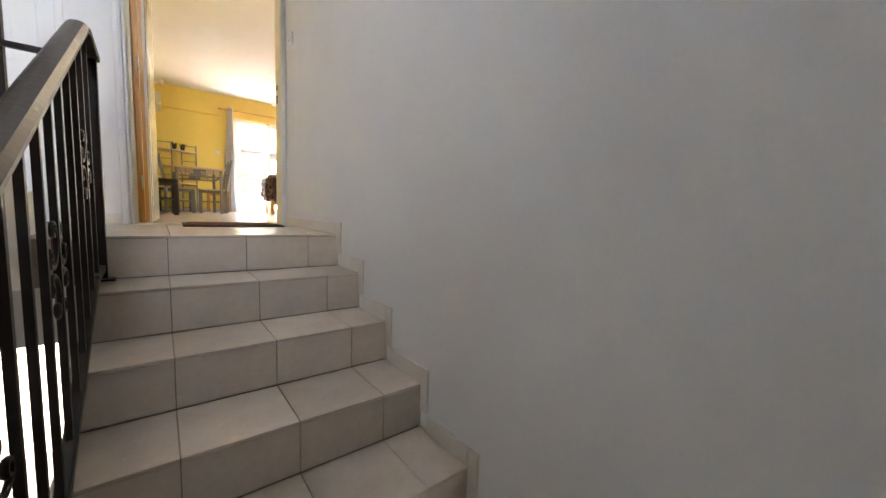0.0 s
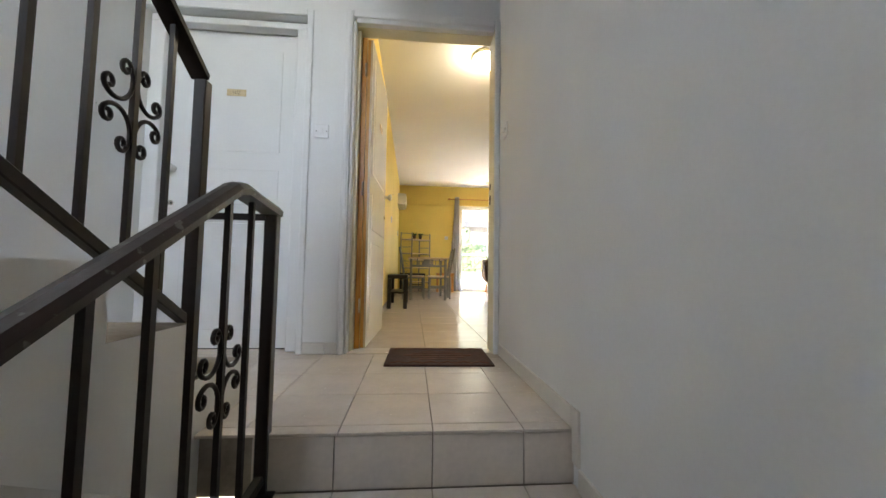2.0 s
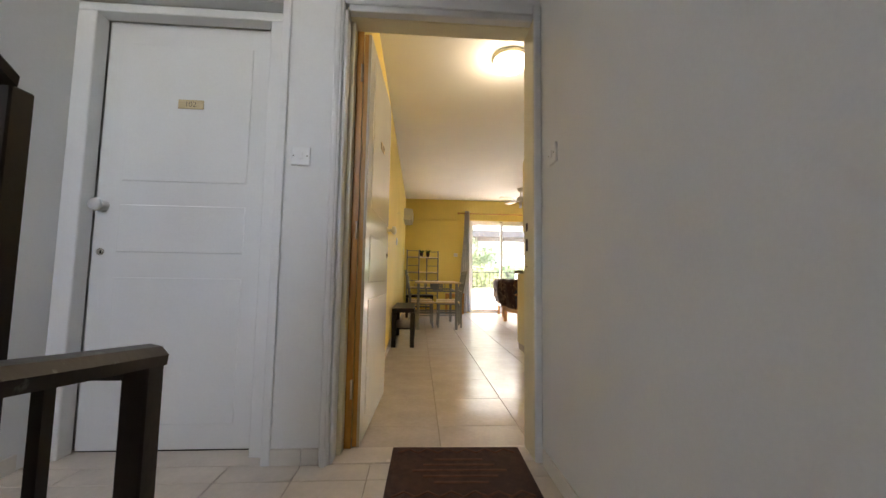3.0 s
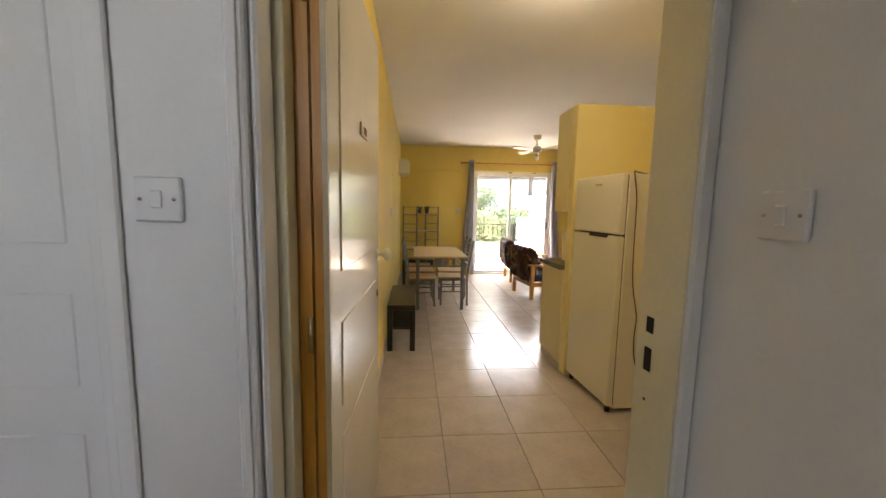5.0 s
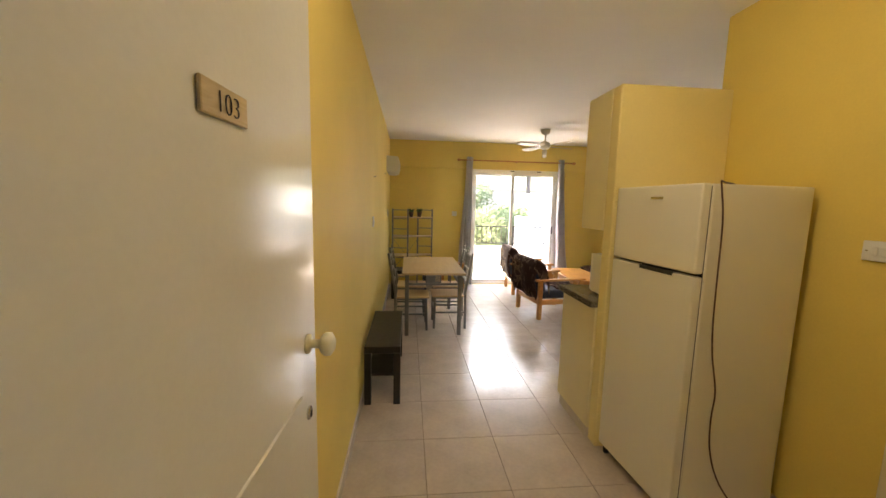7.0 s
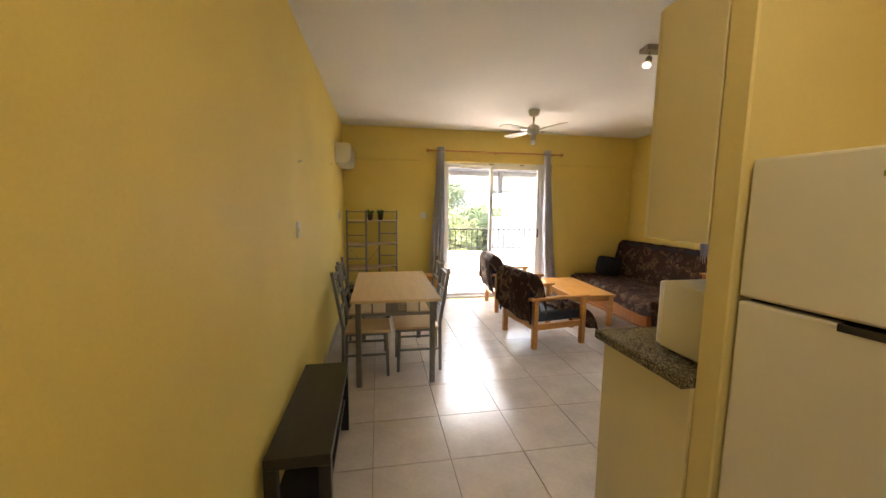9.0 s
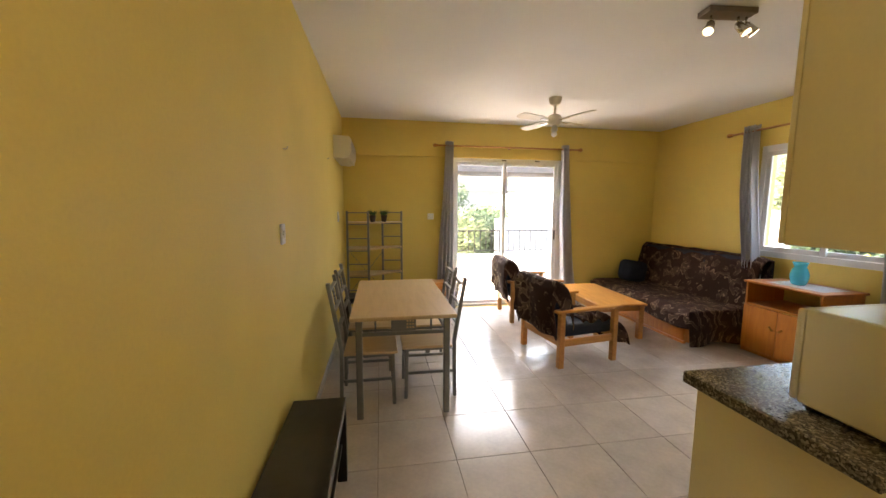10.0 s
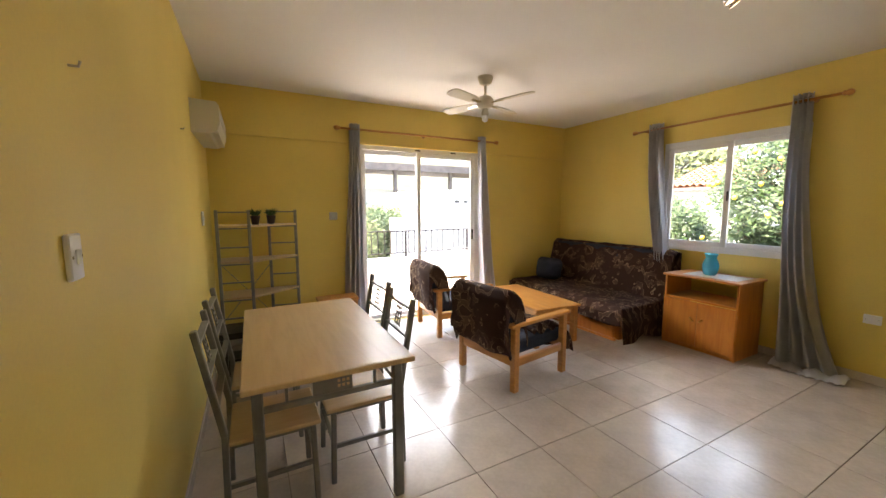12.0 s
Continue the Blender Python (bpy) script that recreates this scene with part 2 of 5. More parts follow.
# ---- structure: apartment ----
XW, XE, YS, YN, ZC = 0.20, 4.90, 3.03, 9.62, 2.62      # inner faces of the apartment's walls, and its ceiling
XH = 2.40                                              # hall wall beside the refrigerator
cut_wall("wall_west", "y", YS, 9.62, 0.02, XW, -0.1, ZC, [], YELLOW, "yellow painted plaster wall of the living room")
cut_wall("wall_north", "x", 0.02, 5.12, YN, YN + 0.22, -0.1, ZC, [(1.70, 3.46, 0.0, 2.16)], [YELLOW, WHITE],
         "yellow painted wall with the balcony door", lambda v: 1 if v.y > 0.5 else 0)
cut_wall("wall_east", "y", 4.8, YN, XE, XE + 0.22, -0.1, ZC, [(6.74, 8.02, 0.93, 2.15)], [YELLOW, WHITE],
         "yellow painted wall with the side window", lambda v: 1 if v.x > 0.5 else 0)
cut_wall("wall_hall", "y", YS, 4.94, XH, XH + 0.14, -0.1, ZC, [(3.16, 3.98, 0.0, 2.06)], YELLOW, "yellow painted hall wall with a door")
cut_wall("wall_kitchen", "x", XH, 5.12, 4.94, 5.03, -0.1, ZC, [], YELLOW, "yellow painted wall behind the kitchen")
bm = box(B(), 1.72, XH, 4.94, 5.03, 0.0, 2.19, 0.006)
structure("partition", bm, PALE_YELLOW, "low yellow partition between refrigerator and kitchen")
bm = box(B(), 0.2, 4.9, 9.585, YN - 0.002, 2.15, ZC)
structure("beam", bm, YELLOW, "shallow yellow beam above the balcony door", "beam")
cut_wall("wall_south", "x", -1.17, 2.56, 2.885, YS, -0.25, 2.75, [(-1.12, -0.14, -0.02, 2.115), (0.148, 1.10, -0.02, 2.15)], [WHITE, YELLOW],
         "wall between landing and flat, white outside and yellow inside", lambda v: 1 if v.y > 0.5 else 0)
bm = box(B(), 0.02, 5.12, YS - 0.2, YN + 0.22, ZC, ZC + 0.16)
structure("ceiling", bm, CEILING, "white painted plaster ceiling", "ceiling")
bm = box(B(), -4.5, 0.015, 3.069, 6.2, -0.25, 2.9)
structure("neighbouring_flat", bm, WHITE, "plain white block of the neighbouring flat", "building")
bm = box(B(), 0.02, 5.12, YS - 0.04, YN + 0.22, -0.2, -0.009)
floor = structure("floor", bm, GROUT, "glossy beige ceramic tile floor", "floor")

# ---- structure: stairwell ----
RISE, GO, NOSE_Y = 0.178, 0.2905, 1.80
SX0, SX1 = 0.07, 1.10
cut_wall("wall_stair_east", "y", -1.75, 2.885, SX1, SX1 + 0.2, -3.0, 4.6, [], WHITE, "white painted stairwell wall")
cut_wall("wall_stair_west", "y", -1.75, 3.1, -1.37, -1.1175, -3.0, 4.6, [], WHITE, "white painted stairwell wall")
cut_wall("wall_stair_south", "x", -1.17, 1.1, -1.75, -1.6, -3.0, 4.6, [(-0.85, -0.15, 1.85, 2.95)], WHITE, "white stairwell wall with a window opening")
cut_wall("wall_ground_floor", "x", -1.17, 1.1, 2.885, 3.1, -2.95, -0.25, [(-0.80, -0.18, -1.80, -0.72)], WHITE, "white wall with a wide opening to the street")
bm = box(B(), -1.17, 1.1, 1.83, 2.885, -0.2, -0.009)
landing = structure("floor_landing", bm, GROUT, "beige tiled landing", "floor")
bm = box(B(), -1.17, 1.1, 1.83, 2.885, 2.66, 2.85)
structure("ceiling_landing", bm, WHITE, "white painted landing ceiling", "ceiling")
bm = box(B(), -1.17, 1.1, -1.6, 3.1, 4.5, 4.6)
structure("ceiling_stairwell", bm, WHITE, "white stairwell ceiling", "ceiling")
bm = box(B(), -1.17, 1.1, -1.6, 3.1, -3.0, -2.85)
structure("floor_ground", bm, STAIR_TILE, "tiled ground floor hall", "floor")


def flight(name, x0, x1, y_nose, z_top, sign, steps, label, under=0.2, go=GO):
    """Concrete body of a flight: sign -1 falls towards -y, +1 falls towards +y."""
    out = []
    for k in range(steps):
        y = y_nose + sign * go * k - sign * 0.012
        out += [(y, z_top - RISE * k - 0.009), (y, z_top - RISE * (k + 1) - 0.009)]
    ye = y_nose + sign * go * steps
    zb = z_top - RISE * steps
    out += [(ye, zb - 0.009), (ye, zb - 0.2)]
    if under > 0.2:
        out.append((1.804, zb - 0.2))
    out += [(y_nose - sign * 0.05, z_top - under), (y_nose - sign * 0.05, z_top - 0.009)]
    bm = prism(B(), out, x0, x1)
    bmesh.ops.recalc_face_normals(bm, faces=bm.faces[:])
    for f in bm.faces:
        f.material_index = 1 if f.normal.z > 0.5 or f.normal.y * sign > 0.9 else 0
    bmesh.ops.triangulate(bm, faces=[f for f in bm.faces if len(f.verts) > 4])
    return structure(name, bm, [WHITE, GROUT], label, "stairs")


stairs = flight("stairs", SX0, SX1, NOSE_Y, 0.0, -1, 8, "beige tiled flight of stairs with white sides")
bm = box(B(), -1.17, 1.1, -1.6, -0.53, -1.6, -1.433)
structure("floor_half_landing", bm, STAIR_TILE, "tiled half landing", "floor")
bm = box(B(), -1.17, 1.1, -1.6, -0.53, 1.25, 1.424)
structure("floor_upper_half_landing", bm, WHITE, "white half landing slab", "floor")
flight("stairs_above", SX0, SX1, NOSE_Y, 2.848, -1, 8, "white underside of the next flight")
flight("stairs_up", -1.17, -0.10, -0.14, RISE * 8, 1, 8, "flight of stairs rising from the landing", 0.30, 0.32)
flight("stairs_down", -1.17, -0.10, -0.53, -RISE * 8, 1, 8, "flight of stairs down to the entrance")


# ---- landing: fittings ----
def scroll_mesh():
    """Four C-shaped scrolls with curled ends set round a baluster, in the y-z plane."""
    bm = B()
    R, r0, amax, rc = 0.058, 0.094, 1.5, 0.019
    for q in range(4):
        rot = q * math.pi / 2 + math.pi / 4
        c, s = math.cos(rot), math.sin(rot)
        arc = [(r0 - R * math.cos(amax * i / 6), R * math.sin(amax * i / 6)) for i in range(-6, 7)]
        ey, ez = arc[-1]
        cy, cz = ey + rc * math.cos(amax), ez - rc * math.sin(amax)
        f0 = math.atan2(ez - cz, ey - cy)
        curl = [(cy + rc * (1 - 0.045 * k) * math.cos(f0 - 0.5 * k), cz + rc * (1 - 0.045 * k) * math.sin(f0 - 0.5 * k)) for k in range(1, 13)]
        line = [(y, -z) for y, z in reversed(curl)] + arc + curl
        tube(bm, [(0.0, (y * c - z * s) * 0.82, (y * s + z * c) * 1.0) for y, z in line], 0.0056, 6)
    return finish(bm, "scroll", IRON)


SCROLL = scroll_mesh()


def railing(name, label, x, y_newel, z_foot, z_top, z_low, slope, y_end, scroll_from, bend):
    """A wrought iron stair rail along y: slope is the rise towards the newel."""
    rail = thing(name, label, "railing", (x, y_newel, z_foot))
    zt = lambda y: z_top + slope * (y - y_newel)
    zl = lambda y: min(z_low - 0.075 * (y_newel - y), z_low + slope * (y - y_newel) + 0.09) if bend else z_low + slope * (y - y_newel)
    loc = lambda y, z: (0, y - y_newel, z - z_foot)
    part("newel", box(B(), -0.019, 0.019, -0.002, 0.036, 0, z_top - z_foot - (0.032 if bend else 0.008), 0.003), IRON, rail)
    bm = box(B(), -0.045, 0.045, -0.045, 0.045, 0, 0.008, 0.002)
    part("base_plate", bm, IRON, rail)
    bm = B()
    if bend:
        pts = [loc(y_newel + 0.028, z_top - 0.026), loc(y_newel - bend * 0.5, z_top - 0.012), loc(y_newel - bend * 0.9, z_top - 0.002), loc(y_newel - bend * 1.1, z_top - 0.012), loc(y_end, z_top - 0.001 + slope * (y_end - y_newel + bend))]
    else:
        pts = [loc(y_newel, z_top), loc(y_end, zt(y_end))]
    prof = [(-0.027, -0.012), (0.027, -0.012), (0.029, 0.004), (0.018, 0.017), (0, 0.021), (-0.018, 0.017), (-0.029, 0.004)]
    rings = []
    for p in pts:
        rings.append([bm.verts.new((p[0] + a, p[1], p[2] + b)) for a, b in prof])
    for a, b in zip(rings, rings[1:]):
        for k in range(len(prof)):
            bm.faces.new((a[k], a[(k + 1) % len(prof)], b[(k + 1) % len(prof)], b[k]))
    bm.faces.new(rings[0])
    bm.faces.new(rings[-1])
    part("handrail", bm, WORN if bend else IRON, rail, "dark brown handrail with worn paint")
    low_pts = [loc(y_newel, z_low), loc(y_newel - 0.2, z_low - 0.015), loc(y_end, zl(y_end))] if bend else [loc(y_newel, z_low), loc(y_end, zl(y_end))]
    for p, q in zip(low_pts, low_pts[1:]):
        part("bottom_rail", bar(B(), p, q, 0.028, 0.028, 0.003), IRON, rail)
    y, k = y_newel - 0.135, 0
    while y > y_end + 0.05:
        top = (z_top - 0.014 if y > y_newel - bend else z_top - 0.002 + slope * (y - y_newel + bend)) if bend else zt(y)
        part("baluster", bar(B(), loc(y, zl(y)), loc(y, top - 0.008), 0.014, 0.014), IRON, rail)
        if k % 4 == scroll_from:
            sc = new("scroll", SCROLL)
            sc.parent = rail
            sc.location = loc(y, (zl(y) + top) / 2 + (0.002 if bend else 0.0))
        y -= 0.126
        k += 1
    return rail


low = railing("stair_railing", "dark brown wrought iron stair railing with scrolls", 0.103, 1.785, -RISE, 0.719, -0.13, 0.558, -0.75, 1, 0.23)
part("cross_bar", bar(B(), (-0.015, 0.006, 0.853), (-0.235, 0.006, 0.853), 0.018, 0.02), IRON, low)
railing("stair_railing", "dark brown wrought iron railing of the rising flight", -0.135, 1.79, RISE, 1.125, 0.345, -0.61, 0.2, 1, 0)


def panel_door(name, label, width, height, mat, hinge, turn, knob_mat, zs):
    """A panelled door leaf; local x runs from the hinge, the seen face looks to -y."""
    d = new(name, finish(box(B(), 0, width, 0, 0.036, 0.006, height, 0.002), name, mat))
    d.matrix_basis = pose(*hinge, 0, 0, turn)
    tagged(d, label, "door", "", "structure")
    m = 0.11
    for z0, z1 in zs:
        bm = box(B(), m, width - m, -0.004, 0.004, z0, z1, 0.003)
        part("panel", bm, mat, d)
    bm = lathe(B(), [(0.024, 0), (0.024, 0.006), (0.011, 0.01), (0.011, 0.03), (0.022, 0.036), (0.029, 0.046), (0.028, 0.058), (0.016, 0.066), (0.002, 0.068)], 18)
    kn = part("knob", bm, knob_mat, d, "round painted door knob")
    kn.matrix_basis = pose(width - 0.065, 0, 1.10, 90, 0, 0)
    bm = lathe(B(), [(0.017, 0), (0.017, 0.004), (0.012, 0.006), (0.002, 0.006)], 14)
    kh = part("keyhole", bm, CHROME, d)
    kh.matrix_basis = pose(width - 0.065, 0, 0.92, 90, 0, 0)
    part("slot", box(B(), width - 0.068, width - 0.062, -0.008, -0.0055, 0.91, 0.926), BLACK_GAP, d)
    return d


def letters(name, text, size, mat, parent, at, turn):
    """Raised characters with the built-in font, as a mesh."""
    cu = bpy.data.curves.new(name, "FONT")
    cu.body, cu.size, cu.align_x, cu.extrude = text, size, "CENTER", 0.0006
    cu.offset = -0.0011
    tmp = bpy.data.objects.new(name, cu)
    scene.collection.objects.link(tmp)
    me = bpy.data.meshes.new_from_object(tmp.evaluated_get(bpy.context.evaluated_depsgraph_get()))
    bpy.data.objects.remove(tmp)
    me.materials.clear()
    me.materials.append(mat)
    ob = new(name, me)
    ob.parent = parent
    ob.matrix_basis = pose(*at, *turn)
    return ob


def casing(parent, x0, x1, top, y, mat, w, depth):
    """Moulded door trim round an opening, in three stepped layers."""
    for k, (a, p) in enumerate(((0.0, depth), (w * 0.35, depth * 0.7), (w * 0.72, depth * 1.15))):
        b = w * 0.35 if k == 0 else (w * 0.72 if k == 1 else w)
        part("trim", box(B(), x0 - b, x0 - a, y - p, y, 0.0, top + b, 0.003), mat, parent)
        part("trim", box(B(), x1 + a, x1 + b, y - p, y, 0.0, top + b, 0.003), mat, parent)
        part("trim", box(B(), x0 - a, x1 + a, y - p, y, top + a, top + b, 0.003), mat, parent)


# doorway of the flat: frame, trim, open leaf
bm = box(B(), 0.150, 0.186, 2.955, 3.05, 0.0, 2.10, 0.003)
box(bm, 1.063, 1.097, 2.875, 3.03, 0.0, 2.10, 0.003)
box(bm, 0.150, 1.097, 2.925, 3.03, 2.09, 2.147, 0.003)
frame1 = structure("door_frame_1", bm, FRAME_CREAM, "cream painted door frame", "door frame")
part("jamb_face", box(B(), 0.150, 0.165, 2.875, 2.9545, 0.0, 2.10, 0.006), WHITE, frame1, "white painted outer jamb")
part("jamb_face", box(B(), 0.166, 1.062, 2.876, 2.9245, 2.092, 2.146, 0.004), WHITE, frame1, "white painted outer head")
part("rebate", box(B(), 0.1865, 0.2195, 3.016, 3.0285, 0.0, 2.085), BARE_WOOD, frame1, "bare orange wood strip by the hinges")
for z in (0.28, 1.05, 1.86):
    hg = tube(B(), [(0.2145, 3.012, z - 0.045), (0.2145, 3.012, z + 0.045)], 0.006, 8)
    part("hinge", hg, BRASS, frame1)
part("trim", box(B(), 0.108, 0.147, 2.862, 2.884, 0.0, 2.17, 0.005), WHITE, frame1)
part("trim", box(B(), 0.120, 0.136, 2.855, 2.8615, 0.0, 2.16, 0.002), WHITE, frame1)
part("trim", box(B(), 0.150, 1.06, 2.862, 2.8745, 2.12, 2.17, 0.005), WHITE, frame1)
part("trim", box(B(), 1.064, 1.0985, 2.858, 2.8745, 0.0, 2.17, 0.005), WHITE, frame1)
for z0, z1 in ((1.06, 1.10), (0.96, 1.02)):
    part("strike_plate", box(B(), 1.0605, 1.0628, 2.965, 2.99, z0, z1), BLACK_GAP, frame1, "dark lock hole in the jamb")
part("screw_hole", box(B(), 1.0605, 1.0628, 2.975, 2.981, 0.88, 0.886), BLACK_GAP, frame1)
door1 = panel_door("door_1", "open glossy cream-white panelled door", 0.835, 2.08, GLOSS_WHITE, (0.258, 3.03, 0), 87.3, FRAME_CREAM, ((0.12, 0.70), (0.79, 1.04), (1.185, 2.0)))
for o in door1.children:
    if o.name.startswith(("knob", "keyhole", "slot")):
        o.location.z += 0.05
AGED_CREAM = material("aged_cream_paint", (0.52, 0.42, 0.25), 0.4, var=0.15, scale=5, bump=0.08)
part("hinge_edge", box(B(), -0.003, -0.0002, 0.001, 0.014, 0.008, 2.078), AGED_CREAM, door1, "cream painted leaf edge")
part("hinge_edge", box(B(), -0.003, -0.0002, 0.0145, 0.0355, 0.008, 2.078), BARE_WOOD, door1, "bare orange wood leaf edge")
pl = part("number_plate", box(B(), 0.372, 0.488, -0.011, -0.0045, 1.604, 1.648, 0.0015), PLATE, door1, "small wooden number plate")
letters("digits", "103", 0.042, INK, pl, (0.432, -0.0125, 1.611), (90, 0, 0))

# closed door of the neighbour
bm = box(B(), -1.1165, -1.03, 2.95, 3.026, 0.0, 2.068, 0.004)
box(bm, -0.222, -0.142, 2.95, 3.026, 0.0, 2.068, 0.004)
box(bm, -1.1165, -0.142, 2.95, 3.026, 2.0685, 2.113, 0.004)
frame2 = structure("door_frame_2", bm, WHITE, "white painted door frame", "door frame")
part("trim", box(B(), -0.139, -0.10, 2.872, 2.884, 0.0, 2.155, 0.004), WHITE, frame2)
part("trim", box(B(), -1.1165, -0.1395, 2.872, 2.884, 2.1155, 2.155, 0.004), WHITE, frame2)
door2 = panel_door("door_2", "closed white panelled door with number plate", 0.805, 2.066, WHITE, (-1.027, 3.03, 0), 0, SWITCH, ((0.12, 0.80), (0.92, 1.15), (1.266, 1.96)))
for o in door2.children:
    if o.name.startswith(("knob", "keyhole")):
        o.location.x = 0.04
    if o.name.startswith("slot"):
        o.location.x = -(0.8 - 0.065) + 0.04
    if o.name.startswith("knob"):
        o.location.z = 1.14
pl = part("number_plate", box(B(), 0.35, 0.47, -0.011, -0.0045, 1.635, 1.68, 0.0015), PLATE, door2, "small wooden number plate")
letters("digits", "102", 0.038, INK, pl, (0.41, -0.0125, 1.644), (90, 0, 0))
# solid near-black bar that paints the shade under the closed leaf
part("gap", box(B(), 0.0, 0.8, 0.002, 0.03, 0.0, 0.0055), BLACK_GAP, door2)

bm = box(B(), 0.150, 1.097, 2.886, 3.028, -0.02, 0.005, 0.002)
structure("threshold", bm, STAIR_TILE, "worn beige tile threshold", "threshold")
bm = box(B(), -1.12, -0.14, 2.886, 3.098, -0.02, 0.0)
structure("threshold_neighbour", bm, STAIR_TILE, "beige tile threshold", "threshold")


def switch(name, label, at, turn, w=0.086, h=0.086, rockers=1, round_hole=False):
    """A wall plate; local -y looks into the room."""
    s = thing(name, label, "switch", at, turn)
    part("plate", box(B(), -w / 2, w / 2, -0.011, 0, -h / 2, h / 2, 0.003), SWITCH, s)
    for k in range(rockers):
        cx = (k - (rockers - 1) / 2) * 0.03
        part("rocker", box(B(), cx - 0.010, cx + 0.010, -0.0165, -0.0115, -0.017, 0.017, 0.002), SWITCH, s)
    for sx in (-1, 1):
        sc = lathe(B(), [(0.0035, 0), (0.0035, 0.0015), (0.001, 0.0016)], 8)
        o = part("screw", sc, CHROME, s)
        o.matrix_basis = pose(sx * w * 0.36, -0.0112, 0, 90, 0, 0)
    return s


switch("light_switch", "white plastic light switch between the doors", (-0.028, 2.884, 1.37), 0)
switch("light_switch", "white plastic light switch on the stairwell wall", (1.0985, 2.703, 1.362), -90)
switch("light_switch", "white plastic light switch by the neighbour's door", (-1.116, 2.62, 1.36), 90)
switch("light_switch", "white double switch by the hall door", (2.3985, 4.167, 1.35), -90, 0.12, 0.08, 2)
switch("light_switch", "white switch plate above the bench", (0.2015, 6.415, 1.318), 90, 0.062, 0.10)
switch("light_switch", "small white switch near the shelf", (0.2015, 8.85, 1.34), 90, 0.075, 0.115)
switch("wall_socket", "white socket beside the balcony curtain", (1.38, 9.6185, 1.33), 0)
switch("wall_socket", "white socket low on the yellow wall", (4.8985, 6.26, 0.52), -90, 0.10, 0.075)
for y, z in ((6.52, 1.745), (8.1, 1.9)):
    hk = thing("wall_hook", "tiny bare hook in the yellow wall", "hook", (0.201, y, z))
    part("pin", tube(B(), [(0, 0, 0), (0.018, 0, 0), (0.022, 0, 0.012)], 0.003, 6), BRASS, hk)

# door mat
MAT = material("brown_mat_pile", (0.055, 0.022, 0.014), 0.95, var=0.35, scale=40, fine=300, bump=0.6, bump_scale=350)
MAT2 = material("tan_mat_pile", (0.12, 0.05, 0.03), 0.95, var=0.3, scale=40, fine=300, bump=0.6, bump_scale=350)
mat_thing = thing("door_mat", "brown ribbed door mat with a zigzag border", "door mat", (0.715, 2.79, 0.0), -1.5)
part("base", box(B(), -0.30, 0.30, -0.215, 0.215, 0.0005, 0.012, 0.004), MAT, mat_thing)
for y0 in (-0.17, 0.17):
    bm = B()
    tube(bm, [(-0.27 + i * 0.045, y0 - 0.018 * (-1) ** i, 0.012) for i in range(13)], 0.006, 5)
    part("zigzag", bm, MAT2, mat_thing)
for y0 in (-0.09, -0.045, 0.0, 0.045, 0.09):
    part("rib", box(B(), -0.2 + abs(y0), 0.2 - abs(y0), y0 - 0.008, y0 + 0.008, 0.011, 0.0155, 0.002), MAT2, mat_thing)

# ---- things of the flat: materials ----
STEEL = material("grey_painted_steel", (0.24, 0.235, 0.225), 0.38, 0.55, var=0.12, scale=14, bump=0.05)
BEECH = wood("pale_beech_laminate", (0.66, 0.48, 0.28), (0.60, 0.42, 0.23), 0.33, (10, 1.0, 10))
PINE = wood("orange_pine_varnish", (0.60, 0.27, 0.065), (0.47, 0.185, 0.04), 0.32, (9, 1.2, 9), 0.2)
PINE_X = wood("orange_pine_varnish_long", (0.60, 0.27, 0.065), (0.47, 0.185, 0.04), 0.32, (1.2, 9, 9), 0.2)
CHERRY = wood("orange_cherry_laminate", (0.60, 0.22, 0.04), (0.50, 0.16, 0.027), 0.3, (8, 8, 1.0))
BLACKWOOD = material("black_brown_laminate", (0.018, 0.014, 0.012), 0.34, var=0.3, scale=20, bump=0.05)
NAVY = material("navy_cushion_cloth", (0.018, 0.022, 0.042), 0.9, var=0.25, scale=12, fine=250, bump=0.5, bump_scale=400)
CURTAIN = material("grey_blue_curtain_cloth", (0.78, 0.77, 0.80), 0.8, var=0.1, scale=5, fine=300, bump=0.35, bump_scale=400, spec=0.2)
n, l = CURTAIN.node_tree.nodes, CURTAIN.node_tree.links
thin, both = n.new("ShaderNodeBsdfTranslucent"), n.new("ShaderNodeMixShader")
thin.inputs["Color"].default_value = (0.6, 0.59, 0.62, 1)
both.inputs["Fac"].default_value = 0.5
l.new(n["Principled BSDF"].outputs["BSDF"], both.inputs[1])
l.new(thin.outputs["BSDF"], both.inputs[2])
l.new(both.outputs["Shader"], n["Material Output"].inputs["Surface"])
FRIDGE = material("cream_white_enamel", (0.78, 0.74, 0.62), 0.3, var=0.012, scale=1.2, bump=0.02, bump_scale=300, rough_var=0.05)
CABINET = material("cream_cabinet_laminate", (0.76, 0.66, 0.38), 0.35, var=0.05, scale=3, bump=0.02)
DARK = material("dark_plastic", (0.03, 0.028, 0.025), 0.4, bump=0.0)
CORD = material("brown_cord", (0.10, 0.045, 0.03), 0.5, bump=0.0)
OFFWHITE = material("aged_white_plastic", (0.74, 0.71, 0.60), 0.35, var=0.06, bump=0.0)
FAN_CREAM = material("aged_cream_enamel", (0.60, 0.55, 0.43), 0.4, var=0.08, bump=0.0)
LEAF = material("houseplant_leaf", (0.06, 0.12, 0.03), 0.6, var=0.4, scale=30)
POT = material("brown_pot", (0.08, 0.05, 0.035), 0.6, var=0.2)
SPOTMETAL = material("brushed_dark_nickel", (0.30, 0.24, 0.18), 0.35, 0.8, var=0.15)

